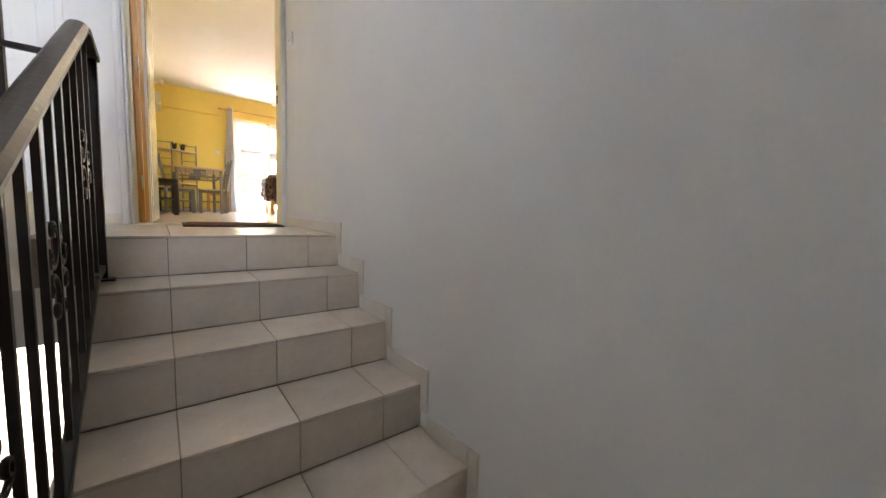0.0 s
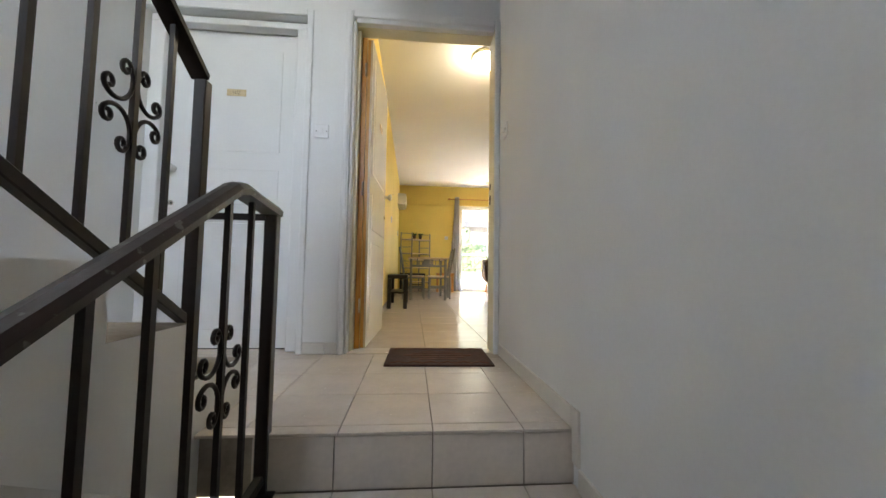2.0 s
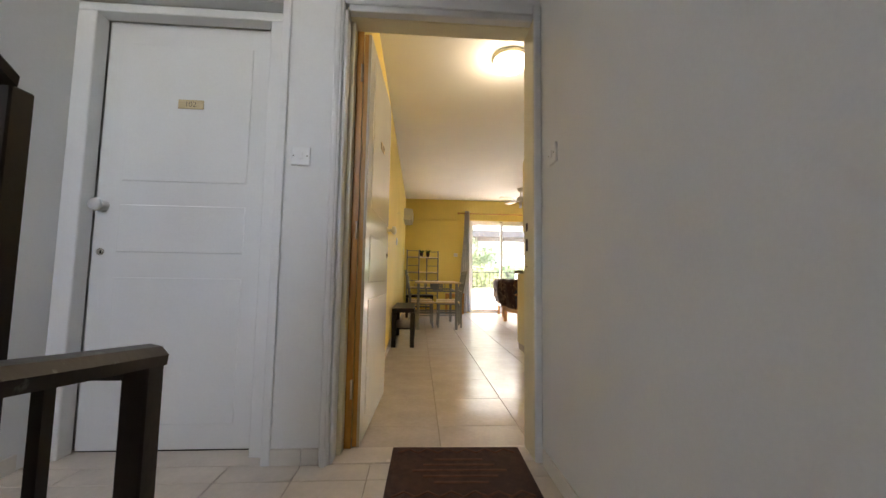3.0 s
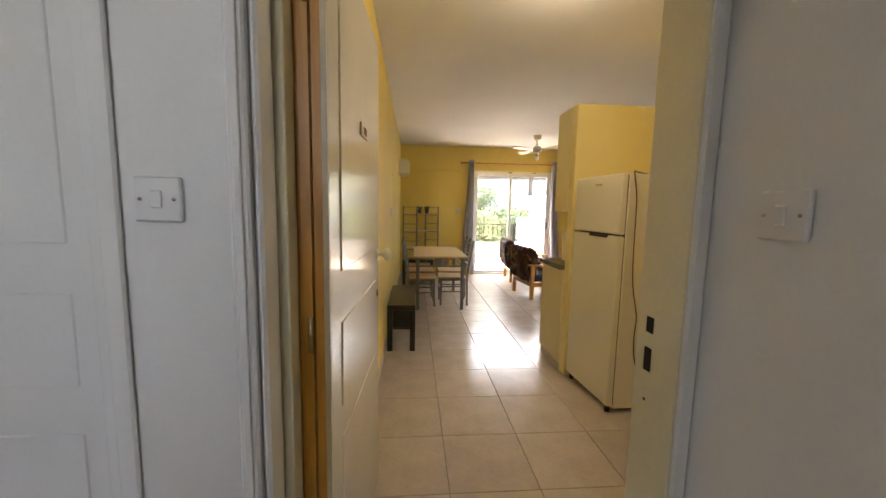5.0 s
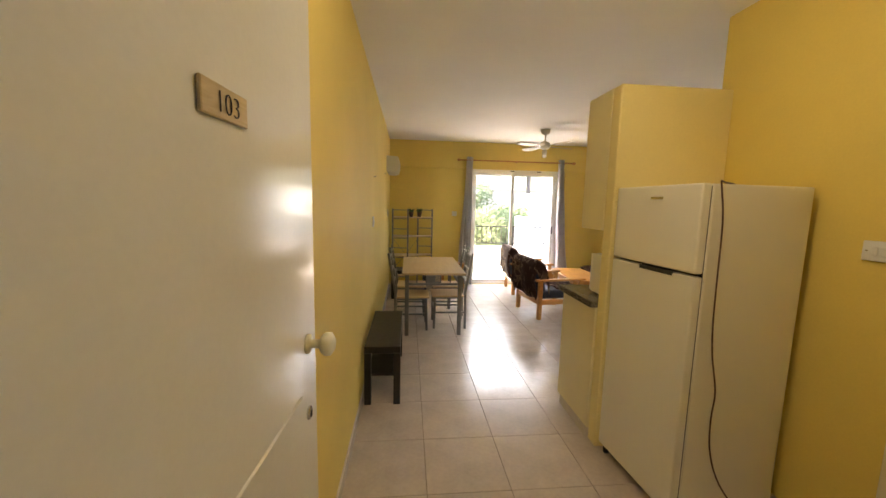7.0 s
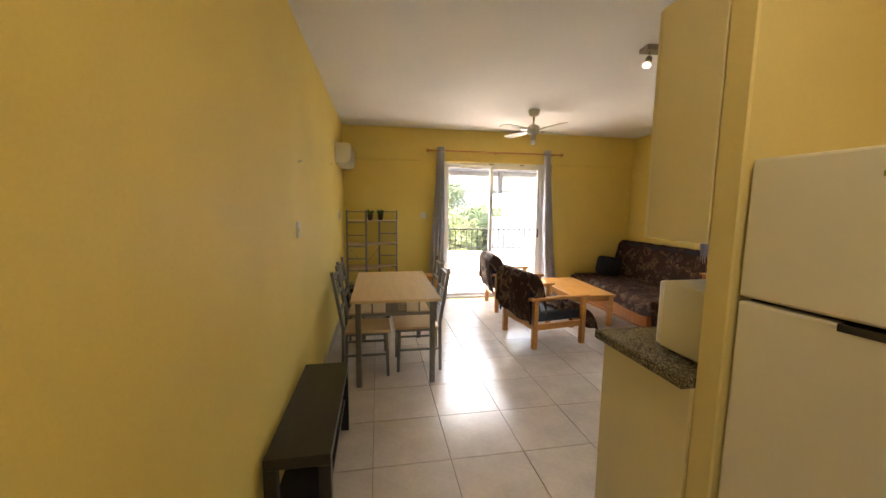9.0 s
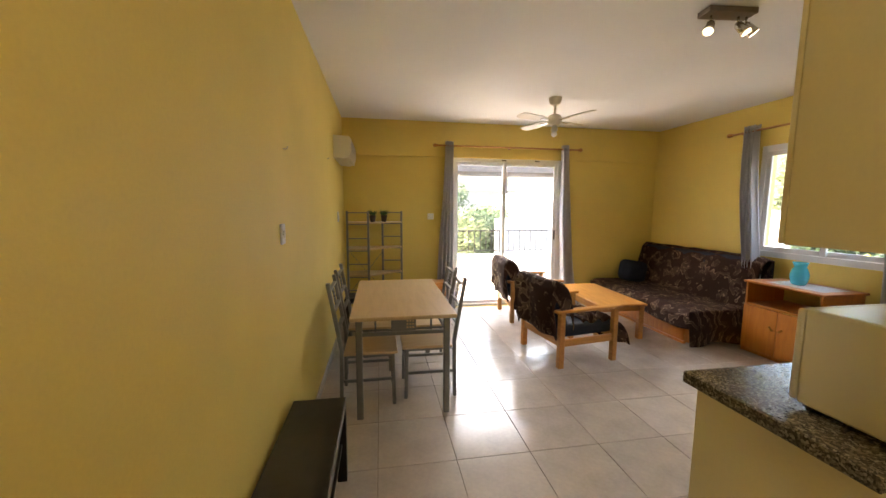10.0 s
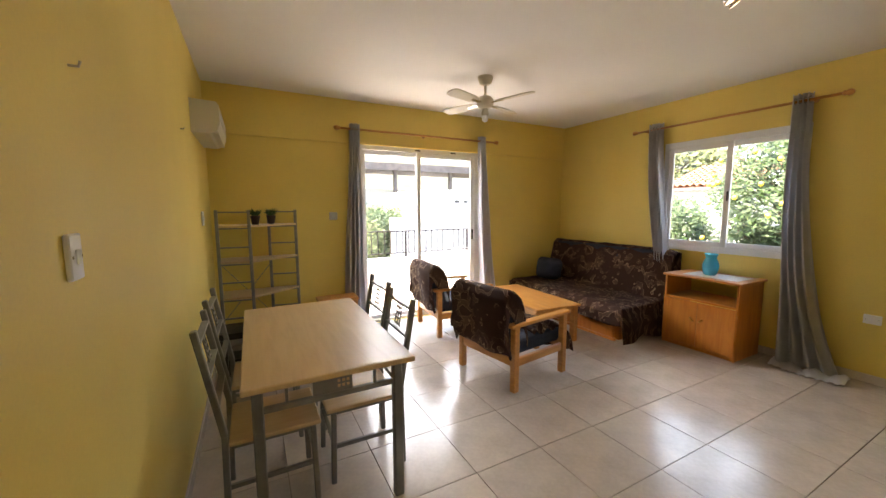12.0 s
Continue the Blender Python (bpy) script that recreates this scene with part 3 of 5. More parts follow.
# speckled dark granite
GRANITE = material("speckled_granite", (0.10, 0.09, 0.075), 0.22, var=0.3)
n, l = GRANITE.node_tree.nodes, GRANITE.node_tree.links
vo, rp, tc = n.new("ShaderNodeTexVoronoi"), n.new("ShaderNodeValToRGB"), n.new("ShaderNodeTexCoord")
vo.inputs["Scale"].default_value = 190
l.new(tc.outputs["Object"], vo.inputs["Vector"])
l.new(vo.outputs["Color"], rp.inputs["Fac"])
for k, (p, c) in enumerate(((0.0, (0.03, 0.027, 0.022)), (0.45, (0.10, 0.085, 0.06)), (0.7, (0.22, 0.19, 0.14)), (1.0, (0.42, 0.38, 0.30)))):
    e = rp.color_ramp.elements[k] if k < 2 else rp.color_ramp.elements.new(p)
    e.position, e.color = p, (*c, 1)
l.new(rp.outputs["Color"], n["Principled BSDF"].inputs["Base Color"])

# brown throw with light scrolling lines
THROW = material("brown_patterned_throw", (0.035, 0.015, 0.012), 0.92, var=0.3, bump=0.5, bump_scale=260, spec=0.15)
n, l = THROW.node_tree.nodes, THROW.node_tree.links
tc, nz, wv, rp = n.new("ShaderNodeTexCoord"), n.new("ShaderNodeTexNoise"), n.new("ShaderNodeTexWave"), n.new("ShaderNodeValToRGB")
wv.inputs["Scale"].default_value, wv.inputs["Distortion"].default_value, wv.inputs["Detail"].default_value, wv.inputs["Detail Scale"].default_value = 3.2, 12, 2.0, 1.9
nz.inputs["Scale"].default_value = 7
l.new(tc.outputs["Object"], wv.inputs["Vector"])
l.new(tc.outputs["Object"], nz.inputs["Vector"])
mul = n.new("ShaderNodeMath")
mul.operation = "MULTIPLY"
ga = n.new("ShaderNodeMapRange")
ga.inputs["From Min"].default_value, ga.inputs["From Max"].default_value = 0.38, 0.55
l.new(nz.outputs["Fac"], ga.inputs["Value"])
l.new(wv.outputs["Fac"], rp.inputs["Fac"])
for k, (p, c) in enumerate(((0.0, 0.0), (0.66, 0.0), (0.76, 1.0), (0.84, 0.1), (1.0, 0.15))):
    e = rp.color_ramp.elements[k] if k < 2 else rp.color_ramp.elements.new(p)
    e.position, e.color = p, (c, c, c, 1)
l.new(rp.outputs["Color"], mul.inputs[0])
l.new(ga.outputs["Result"], mul.inputs[1])
mx = n.new("ShaderNodeMix")
mx.data_type = "RGBA"
mx.inputs["A"].default_value, mx.inputs["B"].default_value = (0.046, 0.020, 0.013, 1), (0.44, 0.30, 0.19, 1)
l.new(mul.outputs[0], mx.inputs["Factor"])
l.new(mx.outputs["Result"], n["Principled BSDF"].inputs["Base Color"])


def glass_material(name, color, rough=0.0, ior=1.45):
    m = bpy.data.materials.new(name)
    m.use_nodes = True
    b = m.node_tree.nodes["Principled BSDF"]
    b.inputs["Base Color"].default_value = (*color, 1)
    b.inputs["Transmission Weight"].default_value = 1.0
    b.inputs["Roughness"].default_value, b.inputs["IOR"].default_value = rough, ior
    return m


PANE = glass_material("window_glass", (0.96, 0.98, 0.97), 0.0, 1.1)
BLUE_BODY = material("turquoise_vase_glass", (0.05, 0.55, 0.78), 0.2, var=0.1, bump=0.0)


def glow(name, color, strength):
    m = bpy.data.materials.new(name)
    m.use_nodes = True
    b = m.node_tree.nodes["Principled BSDF"]
    b.inputs["Base Color"].default_value = (0.8, 0.78, 0.7, 1)
    b.inputs["Emission Color"].default_value, b.inputs["Emission Strength"].default_value = (*color, 1), strength
    return m


GLOBE = glow("lit_opal_glass", (1.0, 0.86, 0.62), 0.5)
BULB = glow("lit_spot_bulb", (1.0, 0.85, 0.6), 0.4)


# ---- balcony door and window ----
def sash(parent, name, axis, a0, a1, z0, z1, d0, d1, w, mat=ALU):
    """One window sash with four bars and a pane; axis is the way that it runs."""
    def bx(bm, p, q, r, s, u, v, bev=0.003):
        return box(bm, p, q, r, s, u, v, bev) if axis == "x" else box(bm, r, s, p, q, u, v, bev)
    f = part(name, bx(B(), a0, a0 + w, d0, d1, z0, z1), mat, parent)
    part("stile", bx(B(), a1 - w, a1, d0, d1, z0, z1), mat, f)
    part("rail", bx(B(), a0 + w, a1 - w, d0, d1, z0, z0 + w), mat, f)
    part("rail", bx(B(), a0 + w, a1 - w, d0, d1, z1 - w, z1), mat, f)
    m = (d0 + d1) / 2
    g = part("pane", bx(B(), a0 + w, a1 - w, m - 0.002, m + 0.002, z0 + w, z1 - w, 0), PANE, f)
    g.visible_shadow = False
    return f


bm = B()
box(bm, 1.702, 1.745, 9.66, 9.76, 0.0, 2.158, 0.002)
box(bm, 3.415, 3.458, 9.66, 9.76, 0.0, 2.158, 0.002)
box(bm, 1.745, 3.415, 9.66, 9.76, 2.108, 2.158, 0.002)
box(bm, 1.745, 3.415, 9.66, 9.76, 0.0, 0.03, 0.002)
patio = structure("window_1", bm, ALU, "white aluminium sliding balcony door", "door")
sash(patio, "sash", "x", 1.745, 2.50, 0.03, 2.108, 9.715, 9.745, 0.045)
s2 = sash(patio, "sash", "x", 2.45, 3.30, 0.03, 2.108, 9.675, 9.705, 0.05)
part("stile", box(B(), 3.305, 3.415, 9.675, 9.705, 0.03, 2.108, 0.002), ALU, patio)
part("handle", box(B(), 3.265, 3.285, 9.655, 9.674, 0.98, 1.12, 0.004), DARK, s2, "dark sash handle")
for x in (2.42, 2.93):
    part("roller_guide", box(B(), x, x + 0.07, 9.653, 9.66, 2.125, 2.14), DARK, patio)
bm = B()
box(bm, 4.905, 5.0, 6.745, 6.80, 0.935, 2.148, 0.002)
box(bm, 4.905, 5.0, 7.965, 8.018, 0.935, 2.148, 0.002)
box(bm, 4.905, 5.0, 6.80, 7.965, 2.085, 2.148, 0.002)
box(bm, 4.895, 5.0, 6.745, 8.018, 0.932, 0.995, 0.002)
east = structure("window_2", bm, ALU, "white aluminium sliding window", "window")
sash(east, "sash", "y", 7.33, 7.965, 0.995, 2.085, 4.915, 4.94, 0.05)
sash(east, "sash", "y", 6.80, 7.40, 0.995, 2.085, 4.95, 4.975, 0.05)
part("latch", box(B(), 4.903, 4.914, 7.34, 7.355, 1.48, 1.58, 0.003), DARK, east)


def skirting(name, pieces, label):
    ob = None
    for p in pieces:
        bm = box(B(), *p, 0.002)
        if ob is None:
            ob = structure(name, bm, STAIR_TILE, label, "skirting")
        else:
            part("tile", bm, STAIR_TILE, ob)
    return ob


skirting("baseboard", [(0.2005, 0.212, 3.98 + 0.45 * k, 3.98 + 0.45 * k + 0.447, 0.001, 0.07) for k in range(12)], "beige tile skirting of the room")
skirting("baseboard_east", [(4.888, 4.8995, 5.13 + 0.45 * k, 5.13 + 0.45 * k + 0.447, 0.001, 0.07) for k in range(9)], "beige tile skirting of the room")
skirting("baseboard_north", [(0.22 + 0.36 * k, 0.22 + 0.36 * k + 0.357, 9.607, 9.6195, 0.001, 0.07) for k in range(4)] +
         [(3.47 + 0.47 * k, 3.47 + 0.47 * k + 0.467, 9.607, 9.6195, 0.001, 0.07) for k in range(3)], "beige tile skirting of the room")
skirting("baseboard_hall", [(2.388, 2.3995, 4.05, 4.4, 0.001, 0.07), (2.388, 2.3995, 4.403, 4.935, 0.001, 0.07)], "beige tile skirting of the hall")

# hall door
bm = B()
box(bm, 2.384, 2.544, 3.162, 3.20, 0.0, 2.05, 0.003)
box(bm, 2.384, 2.544, 3.94, 3.978, 0.0, 2.05, 0.003)
box(bm, 2.384, 2.544, 3.162, 3.978, 2.052, 2.058, 0.0)
fr3 = structure("door_frame_3", bm, FRAME_CREAM, "cream painted door frame in the hall", "door frame")
part("trim", box(B(), 2.376, 2.3995, 3.98, 4.05, 0.0, 2.12, 0.005), FRAME_CREAM, fr3)
part("trim", box(B(), 2.376, 2.3995, 3.105, 3.159, 0.0, 2.12, 0.005), FRAME_CREAM, fr3)
part("trim", box(B(), 2.376, 2.3995, 3.16, 3.979, 2.06, 2.12, 0.005), FRAME_CREAM, fr3)
bm = box(B(), 2.45, 2.486, 3.203, 3.937, 0.006, 2.048, 0.002)
structure("door_3", bm, FRAME_CREAM, "closed cream hall door", "door")


# ---- curtains and rods ----
def curtain(name, label, top, bottom, z_top, z_low, along, folds, sway, flare=1.5):
    """A gathered eyelet curtain. top, bottom: (centre along, half width, depth centre); along: the axis of the rod."""
    c = thing(name, label, "curtain")
    bm = B()

    def at(u, v):
        k = v ** flare
        ca = top[0] + (bottom[0] - top[0]) * k
        hw = top[1] + (bottom[1] - top[1]) * k
        d = top[2] + (bottom[2] - top[2]) * k
        a = ca + (u * 2 - 1) * hw + 0.012 * math.sin(9 * v + 5 * u) * v
        amp = 0.035 + 0.02 * v
        dd = d + amp * math.sin(u * folds * 2 * math.pi + 0.8 * math.sin(3 * v)) + sway * math.sin(math.pi * v) * 0.5 + 0.010 * noise.noise((u * 7, v * 3, folds))
        z = z_top + (z_low - z_top) * v + 0.006 * math.sin(u * 40)
        return (a, dd, z) if along == "x" else (dd, a, z)
    sheet(bm, at, folds * 10, 34)
    ob = part("cloth", bm, CURTAIN, c)
    md = ob.modifiers.new("thick", "SOLIDIFY")
    md.thickness = 0.004
    for k in range(folds):
        a = top[0] + ((k + 0.5) / folds * 2 - 1) * top[1]
        ring = [(0.026 * math.cos(t), 0.026 * math.sin(t)) for t in [2 * math.pi * i / 12 for i in range(13)]]
        pts = [(a, top[2] + p, z_top - 0.055 + q) if along == "x" else (top[2] + p, a, z_top - 0.055 + q) for p, q in ring]
        part("eyelet", tube(B(), pts, 0.004, 6), CHROME, c)
    return c


curtain("curtain", "grey-blue eyelet curtain gathered beside the balcony door", (1.625, 0.055, 9.525), (1.57, 0.15, 9.52), 2.35, 0.03, "x", 4, 0.0)
curtain("curtain", "grey-blue eyelet curtain gathered by the sliding door", (3.33, 0.045, 9.525), (3.45, 0.13, 9.50), 2.35, 0.03, "x", 4, -0.02)
curtain("curtain", "grey-blue curtain tucked behind the sofa", (8.09, 0.075, 4.825), (7.69, 0.075, 4.66), 2.385, 0.10, "y", 4, -0.06)
curtain("curtain", "long grey-blue curtain trailing on the tiles", (6.80, 0.065, 4.825), (6.56, 0.20, 4.72), 2.385, 0.02, "y", 4, 0.0, 2.6)
pud = thing("curtain_hem", "trailing grey-blue curtain hem lying on the tiles", "curtain")
bm = B()
sheet(bm, lambda u, v: (4.72 - 0.12 * v - 0.05 * math.sin(u * 3.1), 6.30 + 0.48 * u, 0.012 + 0.05 * (1 - v) * (0.6 + 0.4 * math.sin(u * 20)) + 0.012 * math.sin(u * 28 + 4 * v) ** 2), 40, 8)
ob = part("cloth", bm, CURTAIN, pud)
ob.modifiers.new("thick", "SOLIDIFY").thickness = 0.004


def rod(name, label, p, q, brackets, wall):
    r = thing(name, label, "curtain rod")
    p, q = Vector(p), Vector(q)
    d = (q - p).normalized()
    part("pole", tube(B(), [p, q], 0.012, 10), PINE, r)
    for e, s in ((p, -1), (q, 1)):
        pts = [e + d * s * t for t in (0, 0.012, 0.02, 0.035, 0.055, 0.07)]
        part("finial", tube(B(), pts, [0.013, 0.022, 0.016, 0.026, 0.024, 0.008], 12), PINE, r)
    for t in brackets:
        c = p + (q - p) * t
        w = Vector(wall)
        e = Vector((c.x if w.x == 0 else w.x, c.y if w.y == 0 else w.y, c.z))
        part("bracket", tube(B(), [e, c], [0.022, 0.013], 10), PINE, r)
    return r


rod("curtain_rod", "turned pine curtain rod above the balcony door", (1.47, 9.525, 2.295), (3.53, 9.525, 2.295), (0.06, 0.5, 0.94), (0, 9.585, 0))
rod("curtain_rod", "turned pine curtain rod above the window", (4.825, 6.56, 2.325), (4.825, 8.32, 2.325), (0.1, 0.94), (4.9, 0, 0))


# ---- dining ----
TX0, TX1, TY0, TY1, TZ = 0.475, 1.185, 6.845, 8.09, 0.742
table = thing("dining_table", "dining table with pale beech top and grey steel legs", "table", (0.83, 7.4675, 0))
hx, hy = (TX1 - TX0) / 2, (TY1 - TY0) / 2
part("tabletop", box(B(), -hx, hx, -hy, hy, TZ - 0.026, TZ, 0.006, 2), BEECH, table)
for sx in (-1, 1):
    for sy in (-1, 1):
        x, y = sx * (hx - 0.055), sy * (hy - 0.1)
        part("leg", box(B(), x - 0.022, x + 0.022, y - 0.022, y + 0.022, 0, TZ - 0.027, 0.005), STEEL, table)
for sy in (-1, 1):
    y = sy * (hy - 0.1)
    part("apron", box(B(), -hx + 0.077, hx - 0.077, y - 0.011, y + 0.011, 0.585, 0.61, 0.002), STEEL, table)
    for sx in (-1, 1):
        part("apron", box(B(), sx * 0.19 - 0.006, sx * 0.19 + 0.006, y - 0.008, y + 0.008, 0.611, TZ - 0.027), STEEL, table)
    bm = box(B(), -0.085, 0.085, y - 0.004, y + 0.004, 0.6105, TZ - 0.035)
    for i in range(3):
        for j in range(3):
            box(bm, 0.02 + i * 0.02, 0.032 + i * 0.02, y - 0.006, y + 0.006, 0.63 + j * 0.022, 0.642 + j * 0.022, mat=1)
    part("badge_panel", bm, [STEEL, BEECH], table)
for sx in (-1, 1):
    x = sx * (hx - 0.055)
    part("apron", box(B(), x - 0.011, x + 0.011, -hy + 0.123, hy - 0.123, 0.585, 0.61, 0.002), STEEL, table)


def dining_chair(at, turn):
    """Local +y is the way that the sitter looks."""
    c = thing("dining_chair", "grey steel dining chair with a pale wooden seat", "chair", at, turn, "chairs round the dining table")
    part("seat", box(B(), -0.185, 0.185, -0.16, 0.225, 0.392, 0.412, 0.006, 2), BEECH, c)
    part("seat_frame", box(B(), -0.165, 0.165, -0.15, 0.19, 0.369, 0.390, 0.003), STEEL, c)
    for sx in (-1, 1):
        part("leg", bar(B(), (sx * 0.165, 0.188, 0.391), (sx * 0.165, 0.198, 0.0), 0.026, 0.026, 0.004), STEEL, c)
        part("post", bar(B(), (sx * 0.175, -0.18, 0.0), (sx * 0.175, -0.172, 0.45), 0.032, 0.026, 0.004), STEEL, c)
        part("post", bar(B(), (sx * 0.175, -0.172, 0.445), (sx * 0.175, -0.255, 0.925), 0.034, 0.026, 0.004), STEEL, c)
        part("stretcher", bar(B(), (sx * 0.168, -0.175, 0.2), (sx * 0.165, 0.193, 0.2), 0.014, 0.02), STEEL, c)
    part("stretcher", bar(B(), (-0.165, 0.195, 0.24), (0.165, 0.195, 0.24), 0.02, 0.014), STEEL, c)
    part("stretcher", bar(B(), (-0.165, -0.172, 0.36), (0.165, -0.172, 0.36), 0.02, 0.014), STEEL, c)
    for z, y in ((0.87, -0.246), (0.72, -0.22), (0.58, -0.196)):
        part("back_rail", bar(B(), (-0.172, y, z), (0.172, y, z), 0.03, 0.014, 0.002), STEEL, c)
    bm = B()
    for i in range(3):
        bar(bm, (-0.035 + 0.035 * i, -0.222, 0.735), (-0.035 + 0.035 * i, -0.243, 0.855), 0.008, 0.006)
    for i in range(4):
        z = 0.75 + 0.03 * i
        bar(bm, (-0.04, -0.2205 - (z - 0.735) * 0.175, z), (0.04, -0.2205 - (z - 0.735) * 0.175, z), 0.006, 0.01)
    part("back_grille", bm, STEEL, c)
    return c


chair = dining_chair((0.57, 7.27, 0), -90)
copy_thing(chair, pose(0.56, 7.83, 0, 0, 0, -91))
copy_thing(chair, pose(1.055, 7.33, 0, 0, 0, 90))
copy_thing(chair, pose(1.09, 7.83, 0, 0, 0, 91))


def low_bench(at, w, length, label):
    b = thing("bench", label, "bench", at)
    part("top", box(B(), 0, w, 0, length, 0.40, 0.45, 0.003), BLACKWOOD, b)
    for x in (0.0, w - 0.05):
        for y in (0.0, length - 0.05):
            part("leg", box(B(), x, x + 0.05, y, y + 0.05, 0, 0.399, 0.002), BLACKWOOD, b)
    part("shelf", box(B(), 0.02, w - 0.02, 0.051, length - 0.051, 0.20, 0.22, 0.002), BLACKWOOD, b)
    return b


low_bench((0.225, 5.50, 0), 0.265, 0.91, "black-brown low bench with a shelf against the wall")
low_bench((0.28, 8.55, 0), 0.55, 0.3, "black low table beside the metal shelf")

wb = thing("wooden_stool", "small orange pine stool near the curtain", "stool", (1.34, 9.36, 0))
part("top", box(B(), -0.21, 0.21, -0.12, 0.12, 0.42, 0.455, 0.005), PINE_X, wb)
for sx in (-1, 1):
    for sy in (-1, 1):
        part("leg", box(B(), sx * 0.18 - 0.02, sx * 0.18 + 0.02, sy * 0.09 - 0.02, sy * 0.09 + 0.02, 0, 0.419, 0.003), PINE, wb)
part("apron", box(B(), -0.159, 0.159, -0.1, -0.08, 0.36, 0.419), PINE_X, wb)

# ---- metal corner shelf ----
rack = thing("shelving_unit", "grey steel ladder shelf with wooden shelves in the corner", "shelf", (0.62, 9.4, 0))
P = [(0.27 - 0.62, -0.17), (0.53 - 0.62, -0.2), (0.71 - 0.62, 0.16), (0.965 - 0.62, 0.12)]
for k, (x, y) in enumerate(P):
    part("post", box(B(), x - 0.014, x + 0.014, y - 0.014, y + 0.014, 0, 1.405, 0.003), STEEL, rack)
for a, b in ((0, 1), (2, 3)):
    for z in (0.07, 0.22, 0.39, 0.56, 0.73, 0.90, 1.06, 1.235, 1.385):
        part("rung", bar(B(), (P[a][0] + 0.012, P[a][1], z), (P[b][0] - 0.012, P[b][1], z), 0.016, 0.012), STEEL, rack)
for z in (0.24, 0.58, 0.92, 1.255):
    bm = B()
    poly = [(P[0][0] - 0.01, P[0][1] - 0.01), (P[1][0] + 0.005, P[1][1] - 0.01), (P[3][0] + 0.01, P[3][1] - 0.01), (P[3][0], P[3][1] + 0.05), (P[0][0] - 0.01, P[3][1] + 0.05)]
    lo, hi = [bm.verts.new((x, y, z - 0.009)) for x, y in poly], [bm.verts.new((x, y, z + 0.009)) for x, y in poly]
    bm.faces.new(lo)
    bm.faces.new(hi)
    for k in range(5):
        bm.faces.new((lo[k], lo[(k + 1) % 5], hi[(k + 1) % 5], hi[k]))
    part("shelf", bm, BEECH, rack)
for a, b in (((P[0][0], 0.13, 0.3), (P[2][0], 0.17, 0.85)), ((P[0][0], 0.14, 0.85), (P[2][0], 0.18, 0.3))):
    part("brace", bar(B(), a, b, 0.012, 0.004), STEEL, rack)
for x, y in ((0.585, 9.33), (0.73, 9.44)):
    pt = thing("potted_plant", "small green plant in a brown pot", "plant", (x, y, 1.264), 0, "small plants on the shelf")
    part("pot", lathe(B(), [(0.028, 0), (0.042, 0.075), (0.045, 0.075), (0.045, 0.085), (0.036, 0.084)], 14), POT, pt)
    bm = B()
    rnd = random.Random(int(x * 1000))
    for i in range(60):
        a, t, ln = rnd.uniform(0, 6.28), rnd.uniform(0.15, 1.2), rnd.uniform(0.05, 0.09)
        base = Vector((0.018 * math.cos(a), 0.018 * math.sin(a), 0.08))
        tip = base + ln * Vector((math.sin(t) * math.cos(a), math.sin(t) * math.sin(a), math.cos(t)))
        mid = (base + tip) / 2 + Vector((0, 0, 0.01))
        s = Vector((-math.sin(a), math.cos(a), 0)) * 0.008
        bm.faces.new([bm.verts.new(v) for v in (base, mid + s, tip, mid - s)])
    part("leaves", bm, LEAF, pt)

# ---- air conditioner ----
ac = thing("air_conditioner", "off-white wall air conditioner high on the yellow wall", "air conditioner", (0.201, 8.6, 1.975))
out = [(0.0, 0.0), (0.11, -0.006), (0.165, 0.022), (0.182, 0.07), (0.182, 0.205), (0.165, 0.228), (0.0, 0.235)]
bm = B()
a, b = [bm.verts.new((x, 0, z)) for x, z in out], [bm.verts.new((x, 0.8, z)) for x, z in out]
bm.faces.new(a)
bm.faces.new(b)
for k in range(len(out)):
    bm.faces.new((a[k], a[(k + 1) % len(out)], b[(k + 1) % len(out)], b[k]))
part("body", bm, OFFWHITE, ac)
part("louvre", bar(B(), (0.145, 0.03, 0.008), (0.145, 0.77, 0.008), 0.05, 0.008), OFFWHITE, ac)
for k in range(5):
    part("grille_bar", box(B(), 0.183, 0.188, 0.03, 0.77, 0.095 + 0.02 * k, 0.102 + 0.02 * k), OFFWHITE, ac)

